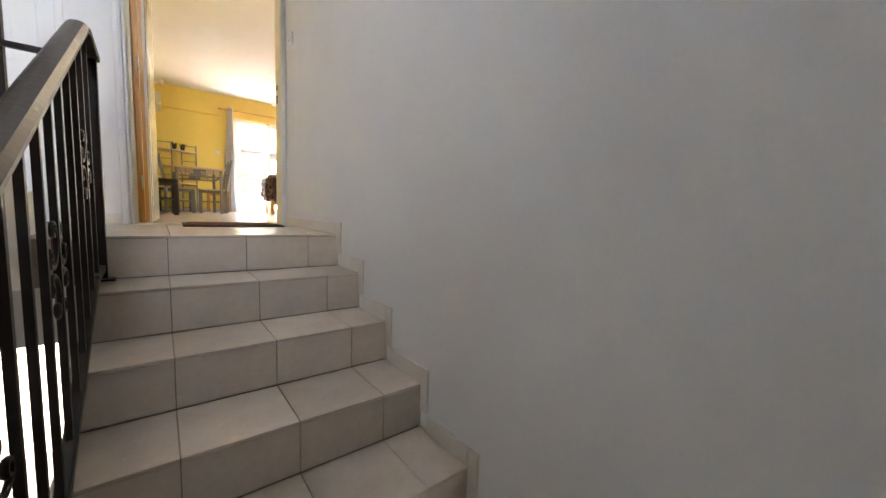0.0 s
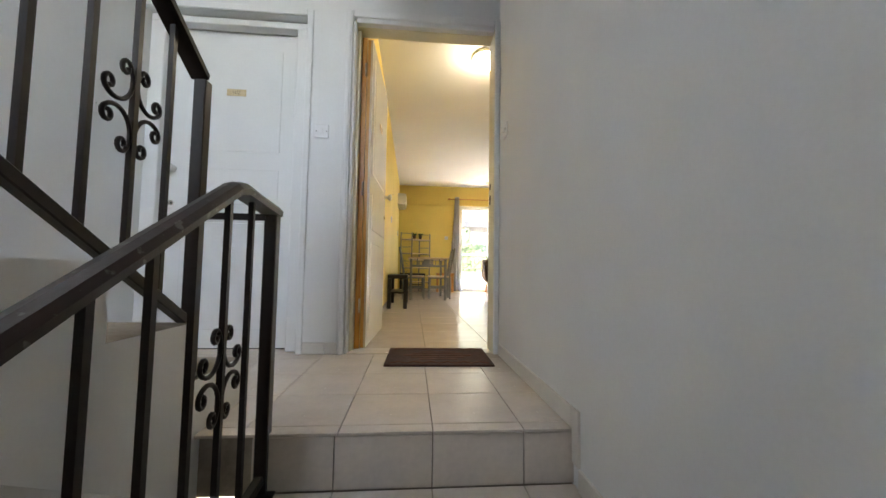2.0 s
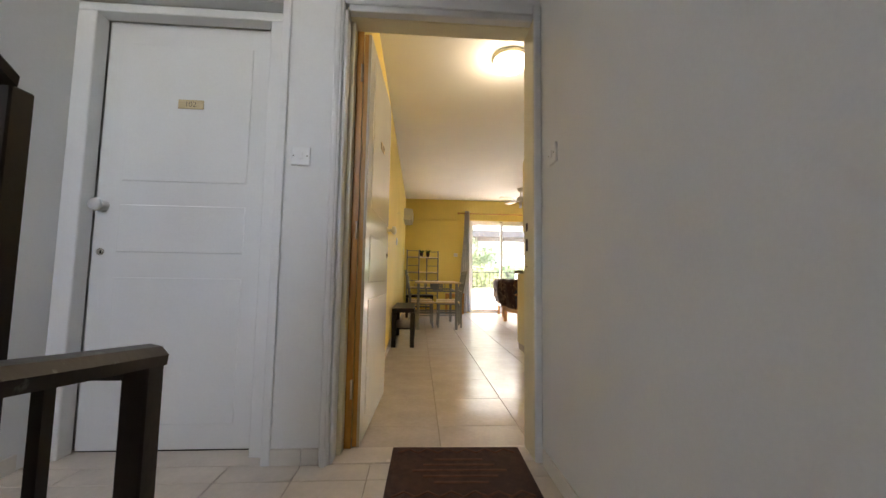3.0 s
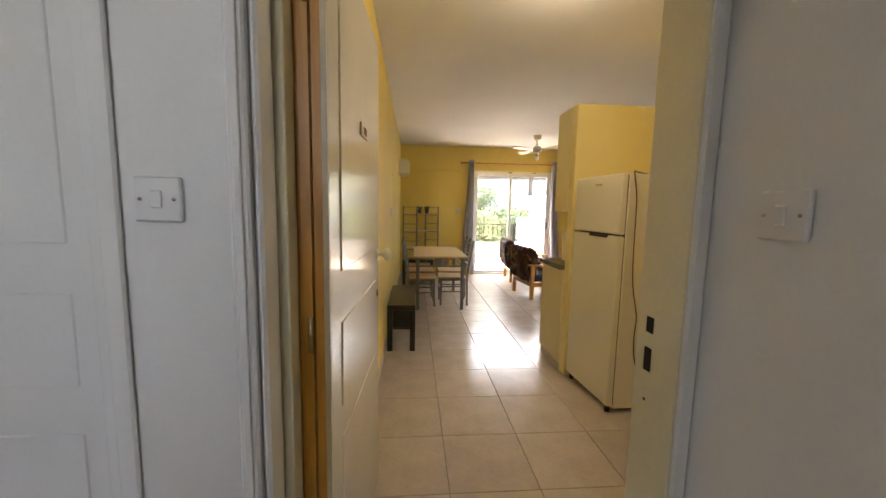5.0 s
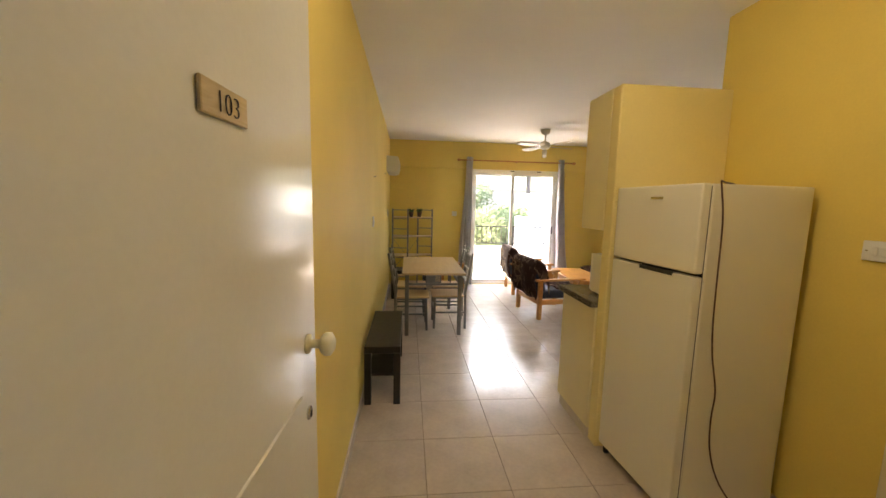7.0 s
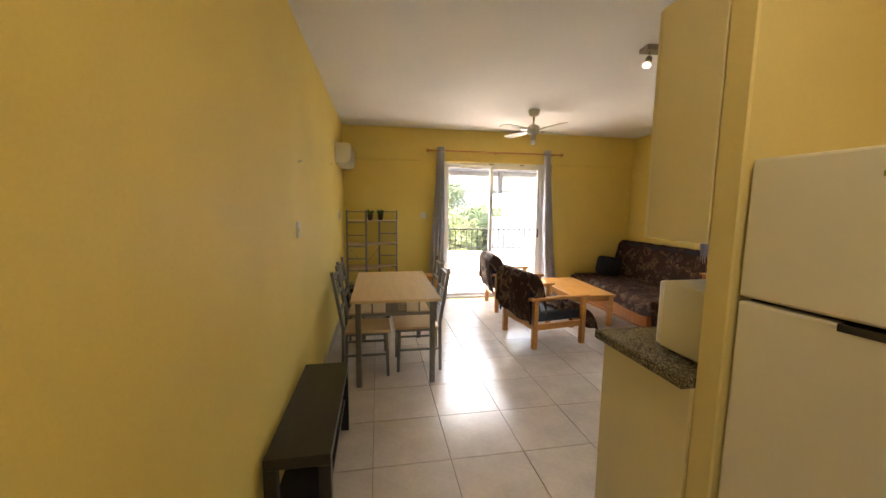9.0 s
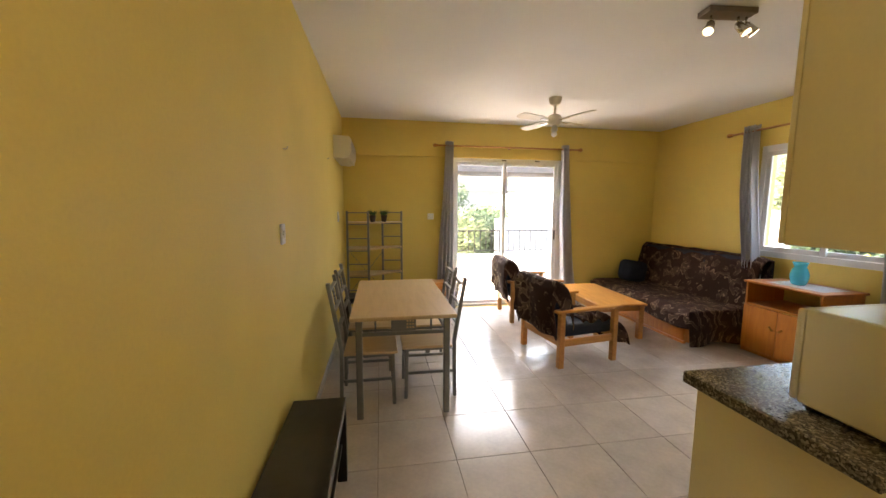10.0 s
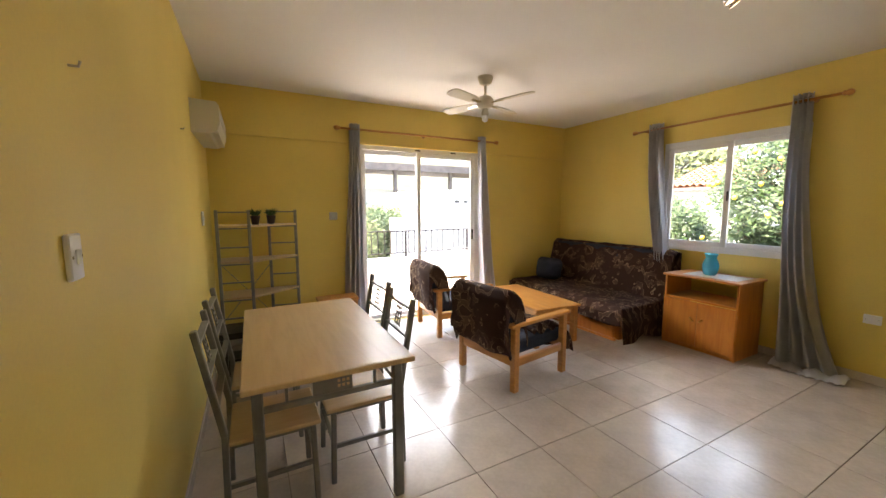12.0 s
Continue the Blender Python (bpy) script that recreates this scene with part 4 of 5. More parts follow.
# ---- ceiling fan ----
fan = thing("ceiling_fan", "white four-blade ceiling fan with a single bulb", "fan", (2.54, 8.29, ZC))
part("canopy", lathe(B(), [(0.03, -0.075), (0.055, -0.06), (0.068, -0.02), (0.07, 0.0)], 20), FAN_CREAM, fan)
part("downrod", tube(B(), [(0, 0, -0.17), (0, 0, -0.07)], 0.012, 10), FAN_CREAM, fan)
part("motor", lathe(B(), [(0.03, -0.285), (0.058, -0.275), (0.078, -0.248), (0.078, -0.21), (0.055, -0.18), (0.02, -0.165)], 24), FAN_CREAM, fan)
for k in range(4):
    a = radians(20 + 90 * k)
    m = Matrix.Rotation(a, 4, "Z") @ Matrix.Translation((0, 0, -0.235)) @ Matrix.Rotation(radians(11), 4, "X")
    bm = B()
    prof = [(0.13, 0.035), (0.2, 0.052), (0.44, 0.062), (0.485, 0.05), (0.5, 0.02)]
    ring = [(x, y) for x, y in prof] + [(x, -y) for x, y in reversed(prof)]
    lo, hi = [bm.verts.new((x, y, -0.004)) for x, y in ring], [bm.verts.new((x, y, 0.004)) for x, y in ring]
    bm.faces.new(lo)
    bm.faces.new(hi)
    for i in range(len(ring)):
        j = (i + 1) % len(ring)
        bm.faces.new((lo[i], lo[j], hi[j], hi[i]))
    bl = part("blade", bm, FAN_CREAM, fan)
    bl.matrix_basis = m
    arm = part("blade_arm", bar(B(), (0.08, 0, -0.006), (0.2, 0, -0.006), 0.03, 0.006), CHROME, bl)
part("light_cup", lathe(B(), [(0.03, -0.345), (0.036, -0.33), (0.03, -0.30), (0.026, -0.286)], 16), FAN_CREAM, fan)
part("bulb", lathe(B(), [(0.006, -0.405), (0.026, -0.392), (0.031, -0.37), (0.02, -0.346)], 16), SWITCH, fan)

# ---- ceiling spots and globe ----
spot = thing("spot_light", "dark nickel ceiling bar with lit spotlights", "lamp", (2.72, 6.49, ZC), -6)
part("base", box(B(), -0.15, 0.15, -0.05, 0.05, -0.035, -0.001, 0.004), SPOTMETAL, spot)
for k, (x, tx, ty) in enumerate(((-0.1, -0.05, -0.04), (0.07, 0.05, -0.05), (0.12, 0.07, -0.03))):
    part("stem", tube(B(), [(x, 0, -0.036), (x, 0, -0.075)], 0.006, 8), CHROME, spot)
    d = Vector((tx, ty, -0.09)).normalized()
    c = Vector((x, 0, -0.08))
    hd = part("lamp_head", tube(B(), [c - d * 0.012, c, c + d * 0.05, c + d * 0.07], [0.012, 0.022, 0.027, 0.031], 14), CHROME, spot)
    part("bulb", tube(B(), [c + d * 0.0705, c + d * 0.073], [0.026, 0.024], 14), BULB, hd, "lit warm bulb")
gl = thing("ceiling_lamp", "round opal glass ceiling lamp, lit", "lamp", (1.24, 4.0, ZC))
part("rim", lathe(B(), [(0.14, -0.03), (0.145, -0.02), (0.145, -0.001)], 24), OFFWHITE, gl)
part("shade", lathe(B(), [(0.01, -0.125), (0.06, -0.118), (0.105, -0.095), (0.13, -0.06), (0.135, -0.031)], 24), GLOBE, gl).visible_shadow = False

# ---- kitchen ----
fr = thing("refrigerator", "cream-white refrigerator with two doors", "refrigerator", (1.776, 4.36, 0), 4.0)
part("body", box(B(), 0.05, 0.575, 0, 0.572, 0.03, 1.61, 0.008, 2), FRIDGE, fr)
part("freezer_door", box(B(), 0, 0.045, 0.001, 0.57, 1.218, 1.612, 0.008, 2), FRIDGE, fr)
dr = part("fridge_door", box(B(), 0, 0.045, 0.001, 0.57, 0.05, 1.206, 0.008, 2), FRIDGE, fr)
part("handle", box(B(), -0.003, 0.03, 0.12, 0.34, 1.19, 1.2085), DARK, dr, "dark recessed grip")
part("gasket", box(B(), 0.0455, 0.0495, 0.006, 0.565, 0.06, 1.6), DARK, fr)
part("badge", box(B(), -0.002, 0.001, 0.22, 0.3, 1.545, 1.557), CHROME, fr)
for x in (0.03, 0.54):
    for y in (0.04, 0.53):
        part("foot", tube(B(), [(x, y, 0), (x, y, 0.032)], 0.018, 8), DARK, fr)
cd = thing("power_cord", "thin brown power cord hanging over the refrigerator", "cable")
pts = [(2.0, 4.45, 1.617), (1.90, 4.39, 1.618), (1.855, 4.36, 1.622), (1.85, 4.352, 1.60), (1.875, 4.354, 1.45), (1.88, 4.354, 1.2), (1.885, 4.354, 1.0), (1.90, 4.354, 0.85), (1.935, 4.354, 0.68),
       (1.93, 4.354, 0.55), (1.94, 4.353, 0.40), (1.99, 4.352, 0.25), (2.08, 4.35, 0.12), (2.2, 4.345, 0.04), (2.3, 4.34, 0.006)]
fine = []
for i in range(len(pts) - 1):
    p0, p1, p2, p3 = [Vector(pts[min(max(j, 0), len(pts) - 1)]) for j in (i - 1, i, i + 1, i + 2)]
    for t in (0, 0.25, 0.5, 0.75):
        fine.append(0.5 * (2 * p1 + (p2 - p0) * t + (2 * p0 - 5 * p1 + 4 * p2 - p3) * t * t + (3 * p1 - p0 - 3 * p2 + p3) * t ** 3))
part("cable", tube(B(), fine, 0.0038, 6), CORD, cd)

KX1 = 3.55
bc = thing("base_cabinet", "cream kitchen base cabinet with end panel", "cabinet", (1.71, 5.032, 0), 0)
part("end_panel", box(B(), 0, 0.018, 0, 0.47, 0.07, 0.874, 0.002), CABINET, bc)
part("carcass", box(B(), 0.0185, 0.6, 0, 0.45, 0.08, 0.874), CABINET, bc)
part("plinth", box(B(), 0.003, 0.6, 0.0, 0.43, 0.0, 0.069), STAIR_TILE, bc, "tiled plinth")
part("door", box(B(), 0.02, 0.598, 0.451, 0.47, 0.09, 0.87, 0.003), CABINET, bc)
bc2 = thing("base_cabinet", "cream kitchen base cabinet under the hob", "cabinet", (2.312, 5.032, 0))
part("carcass", box(B(), 0, 1.25, 0, 0.45, 0.08, 0.874), CABINET, bc2)
for k in range(2):
    d = part("door", box(B(), 0.003 + 0.625 * k, 0.62 + 0.625 * k, 0.451, 0.47, 0.09, 0.87, 0.003), CABINET, bc2)
    part("handle", tube(B(), [(0.3 + 0.625 * k, 0.49, 0.82), (0.42 + 0.625 * k, 0.49, 0.82)], 0.005, 8), CHROME, d)
part("plinth", box(B(), 0, 1.25, 0.0, 0.43, 0.0, 0.079), STAIR_TILE, bc2)
wt = thing("worktop", "dark speckled granite worktop", "worktop", (1.675, 5.032, 0.876))
part("slab", box(B(), 0.006, KX1 - 1.66, 0, 0.489, 0, 0.038, 0.003), GRANITE, wt)
part("end_edge", box(B(), 0, 0.0055, 0, 0.495, 0, 0.0375, 0.002), GRANITE, wt, "polished granite end edge")
part("front_edge", box(B(), 0.006, KX1 - 1.66, 0.4895, 0.495, 0, 0.0375, 0.002), GRANITE, wt, "polished granite front edge")
part("upstand", box(B(), 0.10, KX1 - 1.66, 0.0, 0.004, 0.0385, 0.06), GRANITE, wt)
hob = thing("hob", "black glass hob set in the worktop", "hob", (2.42, 5.14, 0.9145))
part("plate", box(B(), 0, 0.5, 0, 0.30, 0, 0.006, 0.002), DARK, hob)
for x, y in ((0.13, 0.09), (0.36, 0.09), (0.13, 0.22), (0.36, 0.22)):
    part("burner", lathe(B(), [(0.07, 0.0062), (0.068, 0.012), (0.02, 0.0125)], 18, (x, y, 0)), DARK, hob)
mw = thing("microwave", "cream microwave oven standing on the worktop", "microwave", (1.80, 5.04, 0.9145))
part("body", box(B(), 0, 0.46, 0, 0.245, 0.012, 0.275, 0.008, 2), FRIDGE, mw)
part("door", box(B(), 0.003, 0.34, 0.246, 0.268, 0.015, 0.272, 0.008, 2), FRIDGE, mw)
part("control_panel", box(B(), 0.345, 0.457, 0.246, 0.26, 0.015, 0.272, 0.004), FRIDGE, mw)
for x in (0.03, 0.43):
    for y in (0.03, 0.21):
        part("foot", tube(B(), [(x, y, 0), (x, y, 0.013)], 0.012, 8), DARK, mw)
uc = thing("wall_cabinet", "cream kitchen wall cabinet on the partition", "cabinet", (1.72, 5.032, 1.36))
part("carcass", box(B(), 0, 0.7, 0, 0.265, 0, 0.83, 0.002), CABINET, uc)
for k in range(2):
    part("door", box(B(), 0.002 + 0.35 * k, 0.348 + 0.35 * k, 0.266, 0.284, 0.002, 0.828, 0.003), CABINET, uc)

# ---- seating ----
def throw(fn, nu, nv, parent, name="throw", thick=0.008):
    ob = part(name, sheet(B(), fn, nu, nv), THROW, parent, "brown throw with pale scroll pattern")
    ob.modifiers.new("thick", "SOLIDIFY").thickness = thick
    return ob


def armchair(at, turn, label, seat_bundle):
    """Local +x is the way that the sitter looks; width along y."""
    c = thing("armchair", label, "armchair", at, turn, "wooden armchairs")
    W, D = 0.31, 0.66
    for sy in (-1, 1):
        y = sy * W
        part("leg", box(B(), 0, 0.055, y - 0.024, y + 0.024, 0, 0.515, 0.006, 2), PINE, c)
        part("leg", box(B(), D - 0.06, D - 0.005, y - 0.024, y + 0.024, 0, 0.515, 0.006, 2), PINE, c)
        part("armrest", box(B(), -0.04, D + 0.03, y - 0.035, y + 0.035, 0.516, 0.545, 0.009, 2), PINE_X, c)
        part("side_rail", box(B(), 0.056, D - 0.061, y - 0.014, y + 0.014, 0.20, 0.265, 0.004), PINE_X, c)
    part("back_rail", box(B(), 0.01, 0.04, -W + 0.025, W - 0.025, 0.20, 0.265, 0.004), PINE, c)
    part("front_rail", box(B(), D - 0.045, D - 0.015, -W + 0.025, W - 0.025, 0.22, 0.285, 0.004), PINE, c)
    part("seat_cushion", box(B(), 0.05, D - 0.01, -W + 0.03, W - 0.03, 0.266, 0.385, 0.035, 3), NAVY, c)
    bm = box(B(), -0.055, 0.055, -W + 0.045, W - 0.045, 0.0, 0.435, 0.04, 3)
    bmesh.ops.transform(bm, matrix=Matrix.Translation((0.10, 0, 0.33)) @ Matrix.Rotation(radians(-14), 4, "Y"), verts=bm.verts[:])
    part("back_cushion", bm, NAVY, c)

    def drape(u, v):
        # over the back: from the front of the cushion up, across the top, down behind; the sides hang down
        span = W - 0.015
        s = (u - 0.5) * 2 * (span + 0.26)
        path = [(0.15, 0.56), (0.12, 0.67), (0.085, 0.745), (0.04, 0.79), (-0.015, 0.808), (-0.06, 0.793), (-0.095, 0.74), (-0.09, 0.62), (-0.06, 0.48), (-0.035, 0.29)]
        q = v * (len(path) - 1)
        i = min(int(q), len(path) - 2)
        t = q - i
        x = path[i][0] * (1 - t) + path[i + 1][0] * t
        z = path[i][1] * (1 - t) + path[i + 1][1] * t
        over = max(0.0, abs(s) - span + 0.03)
        soft = over * over / (over + 0.05)
        y = math.copysign(min(abs(s), span + 0.012 + 0.02 * math.sin(min(1, over * 8))), s)
        z -= soft * (0.95 + 0.2 * math.sin(x * 40)) * (1 if v < 0.75 else max(0.15, 1 - (v - 0.75) * 3.4))
        z += 0.012 * math.sin(u * 9 + 1) * v + 0.007 * noise.noise((u * 9, v * 7, 2.0))
        x += 0.010 * noise.noise((u * 5, v * 6, at[1])) - 0.010 * v * math.sin(u * 19)
        y += 0.012 * math.sin(z * 22 + x * 15) * min(1, over * 6)
        return (x, y, max(z, 0.25))
    throw(drape, 54, 44, c)
    if seat_bundle:
        def bundle(u, v):
            x, y = 0.30 + 0.36 * u, -0.27 + 0.44 * v
            h = 0.075 * math.sin(math.pi * min(1, u * 1.02)) ** 0.6 * math.sin(math.pi * v) ** 0.5
            return (x, y, 0.392 + h * (0.75 + 0.5 * noise.noise((u * 6, v * 6, 0.3))) + 0.018 * math.sin(u * 16 + v * 6))
        throw(bundle, 26, 24, c, "folded_throw")

        def tail(u, v):
            return (D - 0.06 + 0.05 * math.sin(v * 3) + 0.33 * v * (1 - 0.5 * u), -0.27 + 0.30 * u + 0.05 * v, 0.41 - 0.33 * v + 0.04 * u * v + 0.05 * math.sin(math.pi * v) + 0.012 * math.sin(u * 14) * v)
        throw(tail, 10, 14, c, "hanging_end")
    return c


armchair((2.205, 7.775, 0), 9, "pine armchair with navy cushions and a brown throw", True)
armchair((2.31, 9.12, 0), -4, "pine armchair draped with a brown throw near the balcony", False)

ct = thing("coffee_table", "low orange pine coffee table", "coffee table", (3.31, 8.56, 0), -3)
part("tabletop", box(B(), -0.29, 0.29, -0.56, 0.56, 0.385, 0.412, 0.008, 2), PINE, ct)
for sx in (-1, 1):
    for sy in (-1, 1):
        part("leg", box(B(), sx * 0.25 - 0.03, sx * 0.25 + 0.03, sy * 0.50 - 0.03, sy * 0.50 + 0.03, 0, 0.384, 0.006), PINE, ct)
    part("apron", box(B(), sx * 0.25 - 0.012, sx * 0.25 + 0.012, -0.469, 0.469, 0.32, 0.384, 0.003), PINE, ct)
for sy in (-1, 1):
    part("apron", box(B(), -0.219, 0.219, sy * 0.5 - 0.012, sy * 0.5 + 0.012, 0.32, 0.384, 0.003), PINE_X, ct)

so = thing("sofa_bed", "wooden sofa bed covered with a brown patterned throw", "sofa", (3.88, 7.76, 0), 0)
SL = 1.76
part("drawer_front", box(B(), 0.02, 0.045, 0.08, SL - 0.02, 0.03, 0.21, 0.005), CHERRY, so, "orange wooden drawer front")
part("frame_rail", box(B(), 0.0, 0.06, 0.05, SL, 0.211, 0.25, 0.006), CHERRY, so)
part("frame_rail", box(B(), 0.01, 0.05, 0.06, SL - 0.01, 0.0, 0.029, 0.004), CHERRY, so)
part("base", box(B(), 0.047, 0.88, 0.03, SL, 0.02, 0.25), CHERRY, so)
part("seat_cushion", box(B(), 0.0, 0.76, 0.0, SL, 0.251, 0.37, 0.04, 3), NAVY, so)
bm = box(B(), -0.07, 0.07, 0.03, SL - 0.03, 0.0, 0.6, 0.05, 3)
bmesh.ops.transform(bm, matrix=Matrix.Translation((0.76, 0, 0.33)) @ Matrix.Rotation(radians(12), 4, "Y"), verts=bm.verts[:])
part("back_cushion", bm, NAVY, so)


def sofa_throw(u, v):
    y = -0.05 + (SL + 0.06) * u
    path = [(-0.045, 0.20), (-0.05, 0.34), (0.02, 0.395), (0.3, 0.388), (0.66, 0.40), (0.705, 0.5), (0.76, 0.72), (0.80, 0.88), (0.87, 0.945), (0.95, 0.93), (0.95, 0.6)]
    s = v * (len(path) - 1)
    i = min(int(s), len(path) - 2)
    t = s - i
    x = path[i][0] * (1 - t) + path[i + 1][0] * t
    z = path[i][1] * (1 - t) + path[i + 1][1] * t
    z += 0.010 * noise.noise((u * 9, v * 9, 4)) - 0.02 * (1 - v) * math.sin(u * 11) * (v < 0.15)
    return (x + 0.012 * noise.noise((u * 8, v * 7, 1)), y, z - 0.03 * max(0, 0.06 - u) / 0.06 * (v > 0.6))


throw(sofa_throw, 60, 60, so)


def sofa_side(u, v):
    x = -0.06 + 0.98 * u
    top = 0.39 if x < 0.62 else 0.39 + (x - 0.62) / 0.3 * 0.5
    low = 0.03 + 0.10 * (0.5 + 0.5 * math.sin(u * 7)) * u
    return (x, -0.05 - 0.05 * v - 0.03 * v * math.sin(u * 14), top + (low - top) * v)


throw(sofa_side, 40, 18, so)
cu = thing("cushion", "navy cloth cushion lying on the sofa", "cushion", (4.28, 9.22, 0.405), 6)
bm = box(B(), -0.19, 0.19, -0.11, 0.11, 0.0, 0.30, 0.075, 4)
bmesh.ops.transform(bm, matrix=Matrix.Rotation(radians(10), 4, "Y"), verts=bm.verts[:])
part("cover", bm, NAVY, cu)

# ---- cabinet with vase ----
cb = thing("tv_cabinet", "orange wooden cabinet with open shelf and two doors", "cabinet", (4.375, 6.945, 0))
CW, CD, CH = 0.66, 0.46, 0.735
part("top", box(B(), -0.015, CD + 0.01, -0.02, CW + 0.02, CH - 0.02, CH, 0.004), CHERRY, cb)
part("side_panel", box(B(), 0.003, CD, 0, 0.018, 0.0, CH - 0.021, 0.002), CHERRY, cb)
part("side_panel", box(B(), 0.003, CD, CW - 0.018, CW, 0.0, CH - 0.021, 0.002), CHERRY, cb)
part("shelf", box(B(), 0.01, CD - 0.01, 0.0185, CW - 0.0185, 0.49, 0.508), CHERRY, cb)
part("plinth", box(B(), 0.02, 0.04, 0.0185, CW - 0.0185, 0.0, 0.05), CHERRY, cb)
part("bottom", box(B(), 0.01, CD - 0.01, 0.0185, CW - 0.0185, 0.051, 0.067), CHERRY, cb)
for k in range(2):
    y0 = 0.004 + 0.328 * k
    d = part("door", box(B(), -0.013, 0.002, y0, y0 + 0.324, 0.045, 0.487, 0.003), CHERRY, cb)
    yh = 0.30 if k == 0 else 0.36
    sgn = -1 if k == 0 else 1
    part("handle", tube(B(), [(-0.014, yh, 0.30), (-0.03, yh + sgn * 0.003, 0.302), (-0.032, yh + sgn * 0.02, 0.318), (-0.014, yh + sgn * 0.026, 0.325)], 0.008, 8), BARE_WOOD, d, "small wooden handle")
dl = thing("doily", "white lace doily on the cabinet", "doily", (4.60, 7.24, CH + 0.001), 0)
LACE = material("white_lace", (0.78, 0.77, 0.75), 0.9, var=0.15, scale=60, bump=0.4)
part("cloth", box(B(), -0.15, 0.15, -0.24, 0.24, 0, 0.003, 0.001), LACE, dl)
vs = thing("vase", "turquoise glass vase on the doily", "vase", (4.60, 7.30, CH + 0.0045))
part("body", lathe(B(), [(0.042, 0), (0.056, 0.012), (0.068, 0.06), (0.070, 0.10), (0.058, 0.145), (0.044, 0.17), (0.052, 0.198), (0.060, 0.216), (0.052, 0.217), (0.04, 0.18)], 22), BLUE_BODY, vs)

# ---- outside ----
GROUND = material("dry_ground", (0.17, 0.14, 0.10), 0.95, var=0.4, scale=0.6, fine=9, bump=0.4, bump_scale=20)
RENDERED = material("white_render", (0.55, 0.54, 0.51), 0.85, var=0.06, scale=1.0, bump=0.2)
CLAY = material("clay_roof_tile", (0.42, 0.20, 0.11), 0.8, var=0.3, scale=3, island=0.15)
PERGOLA = material("weathered_dark_timber", (0.10, 0.08, 0.07), 0.8, var=0.3, scale=6)
BARK = material("bark", (0.12, 0.09, 0.06), 0.9, var=0.4, scale=12, bump=0.6, bump_scale=30)
FOLIAGE = material("green_leaves", (0.036, 0.066, 0.015), 0.6, var=0.4, scale=1.5, island=0.5)
FOLIAGE2 = material("pale_green_leaves", (0.095, 0.115, 0.032), 0.65, var=0.35, scale=1.2, island=0.45)
FRUIT = material("yellow_fruit", (0.62, 0.45, 0.05), 0.5, var=0.2)
HILL = material("scrubby_hillside", (0.115, 0.10, 0.075), 0.95, color2=(0.035, 0.05, 0.025), scale=0.25, fine=2.0, bump=0.5, bump_scale=2)

bm = B()
sheet(bm, lambda u, v: (-400 + 800 * u, -400 + 800 * v, -2.95), 20, 20, False)
structure("ground", bm, GROUND, "dry pale ground", "ground")
bm = B()


def hill_at(u, v):
    x, y = -160 + 380 * u, 45 + 170 * v
    return (x, y, -3.2 + 62 * (1 - math.cos(math.pi * min(1, v * 1.3))) * 0.5 + 7 * noise.noise((x * 0.02, y * 0.02, 0)) * v + 1.8 * noise.noise((x * 0.09, y * 0.09, 3)))


sheet(bm, hill_at, 60, 40)
structure("backdrop_hill", bm, HILL, "pale scrub hillside in the distance", "hill")

bm = box(B(), 0.0, 5.6, 9.842, 11.95, -0.2, -0.03)
structure("floor_balcony", bm, STAIR_TILE, "pale tiled balcony floor", "balcony")
bm = box(B(), 0.0, 5.6, 11.9, 12.03, -0.029, 0.47, 0.006)
structure("wall_balcony", bm, RENDERED, "low white balcony parapet", "wall")
br = thing("balcony_railing", "black iron balcony railing on the parapet", "railing", (0.0, 11.965, 0.47))
part("top_rail", box(B(), 0.02, 5.58, -0.02, 0.02, 0.49, 0.515, 0.003), IRON, br)
part("bottom_rail", box(B(), 0.02, 5.58, -0.014, 0.014, 0.07, 0.09, 0.003), IRON, br)
for x in (0.05, 1.55, 3.2, 4.6, 5.55):
    part("post", box(B(), x - 0.018, x + 0.018, -0.018, 0.018, 0.0, 0.489, 0.003), IRON, br)
for k in range(44):
    x = 0.14 + 0.125 * k
    if min(abs(x - p) for p in (0.05, 1.55, 3.2, 4.6, 5.55)) > 0.05:
        part("baluster", box(B(), x - 0.008, x + 0.008, -0.008, 0.008, 0.091, 0.489), IRON, br)
gc = thing("garden_chair", "grey metal balcony chair", "chair", (4.15, 11.35, -0.03), 60)
for sx in (-1, 1):
    part("side_frame", tube(B(), [(sx * 0.24, -0.26, 0), (sx * 0.24, -0.2, 0.44), (sx * 0.24, -0.3, 0.85), (sx * 0.2, -0.32, 0.9)], 0.012, 8), STEEL, gc)
    part("armrest", tube(B(), [(sx * 0.24, 0.24, 0), (sx * 0.24, 0.22, 0.62), (sx * 0.24, 0.1, 0.66), (sx * 0.24, -0.25, 0.66)], 0.012, 8), STEEL, gc)
for k in range(6):
    part("slat", box(B(), -0.23, 0.23, -0.2 + 0.07 * k, -0.15 + 0.07 * k, 0.43, 0.442), STEEL, gc)
for k in range(4):
    part("slat", box(B(), -0.22, 0.22, -0.30 + 0.005 * k, -0.285 + 0.005 * k, 0.55 + 0.09 * k, 0.60 + 0.09 * k), STEEL, gc)


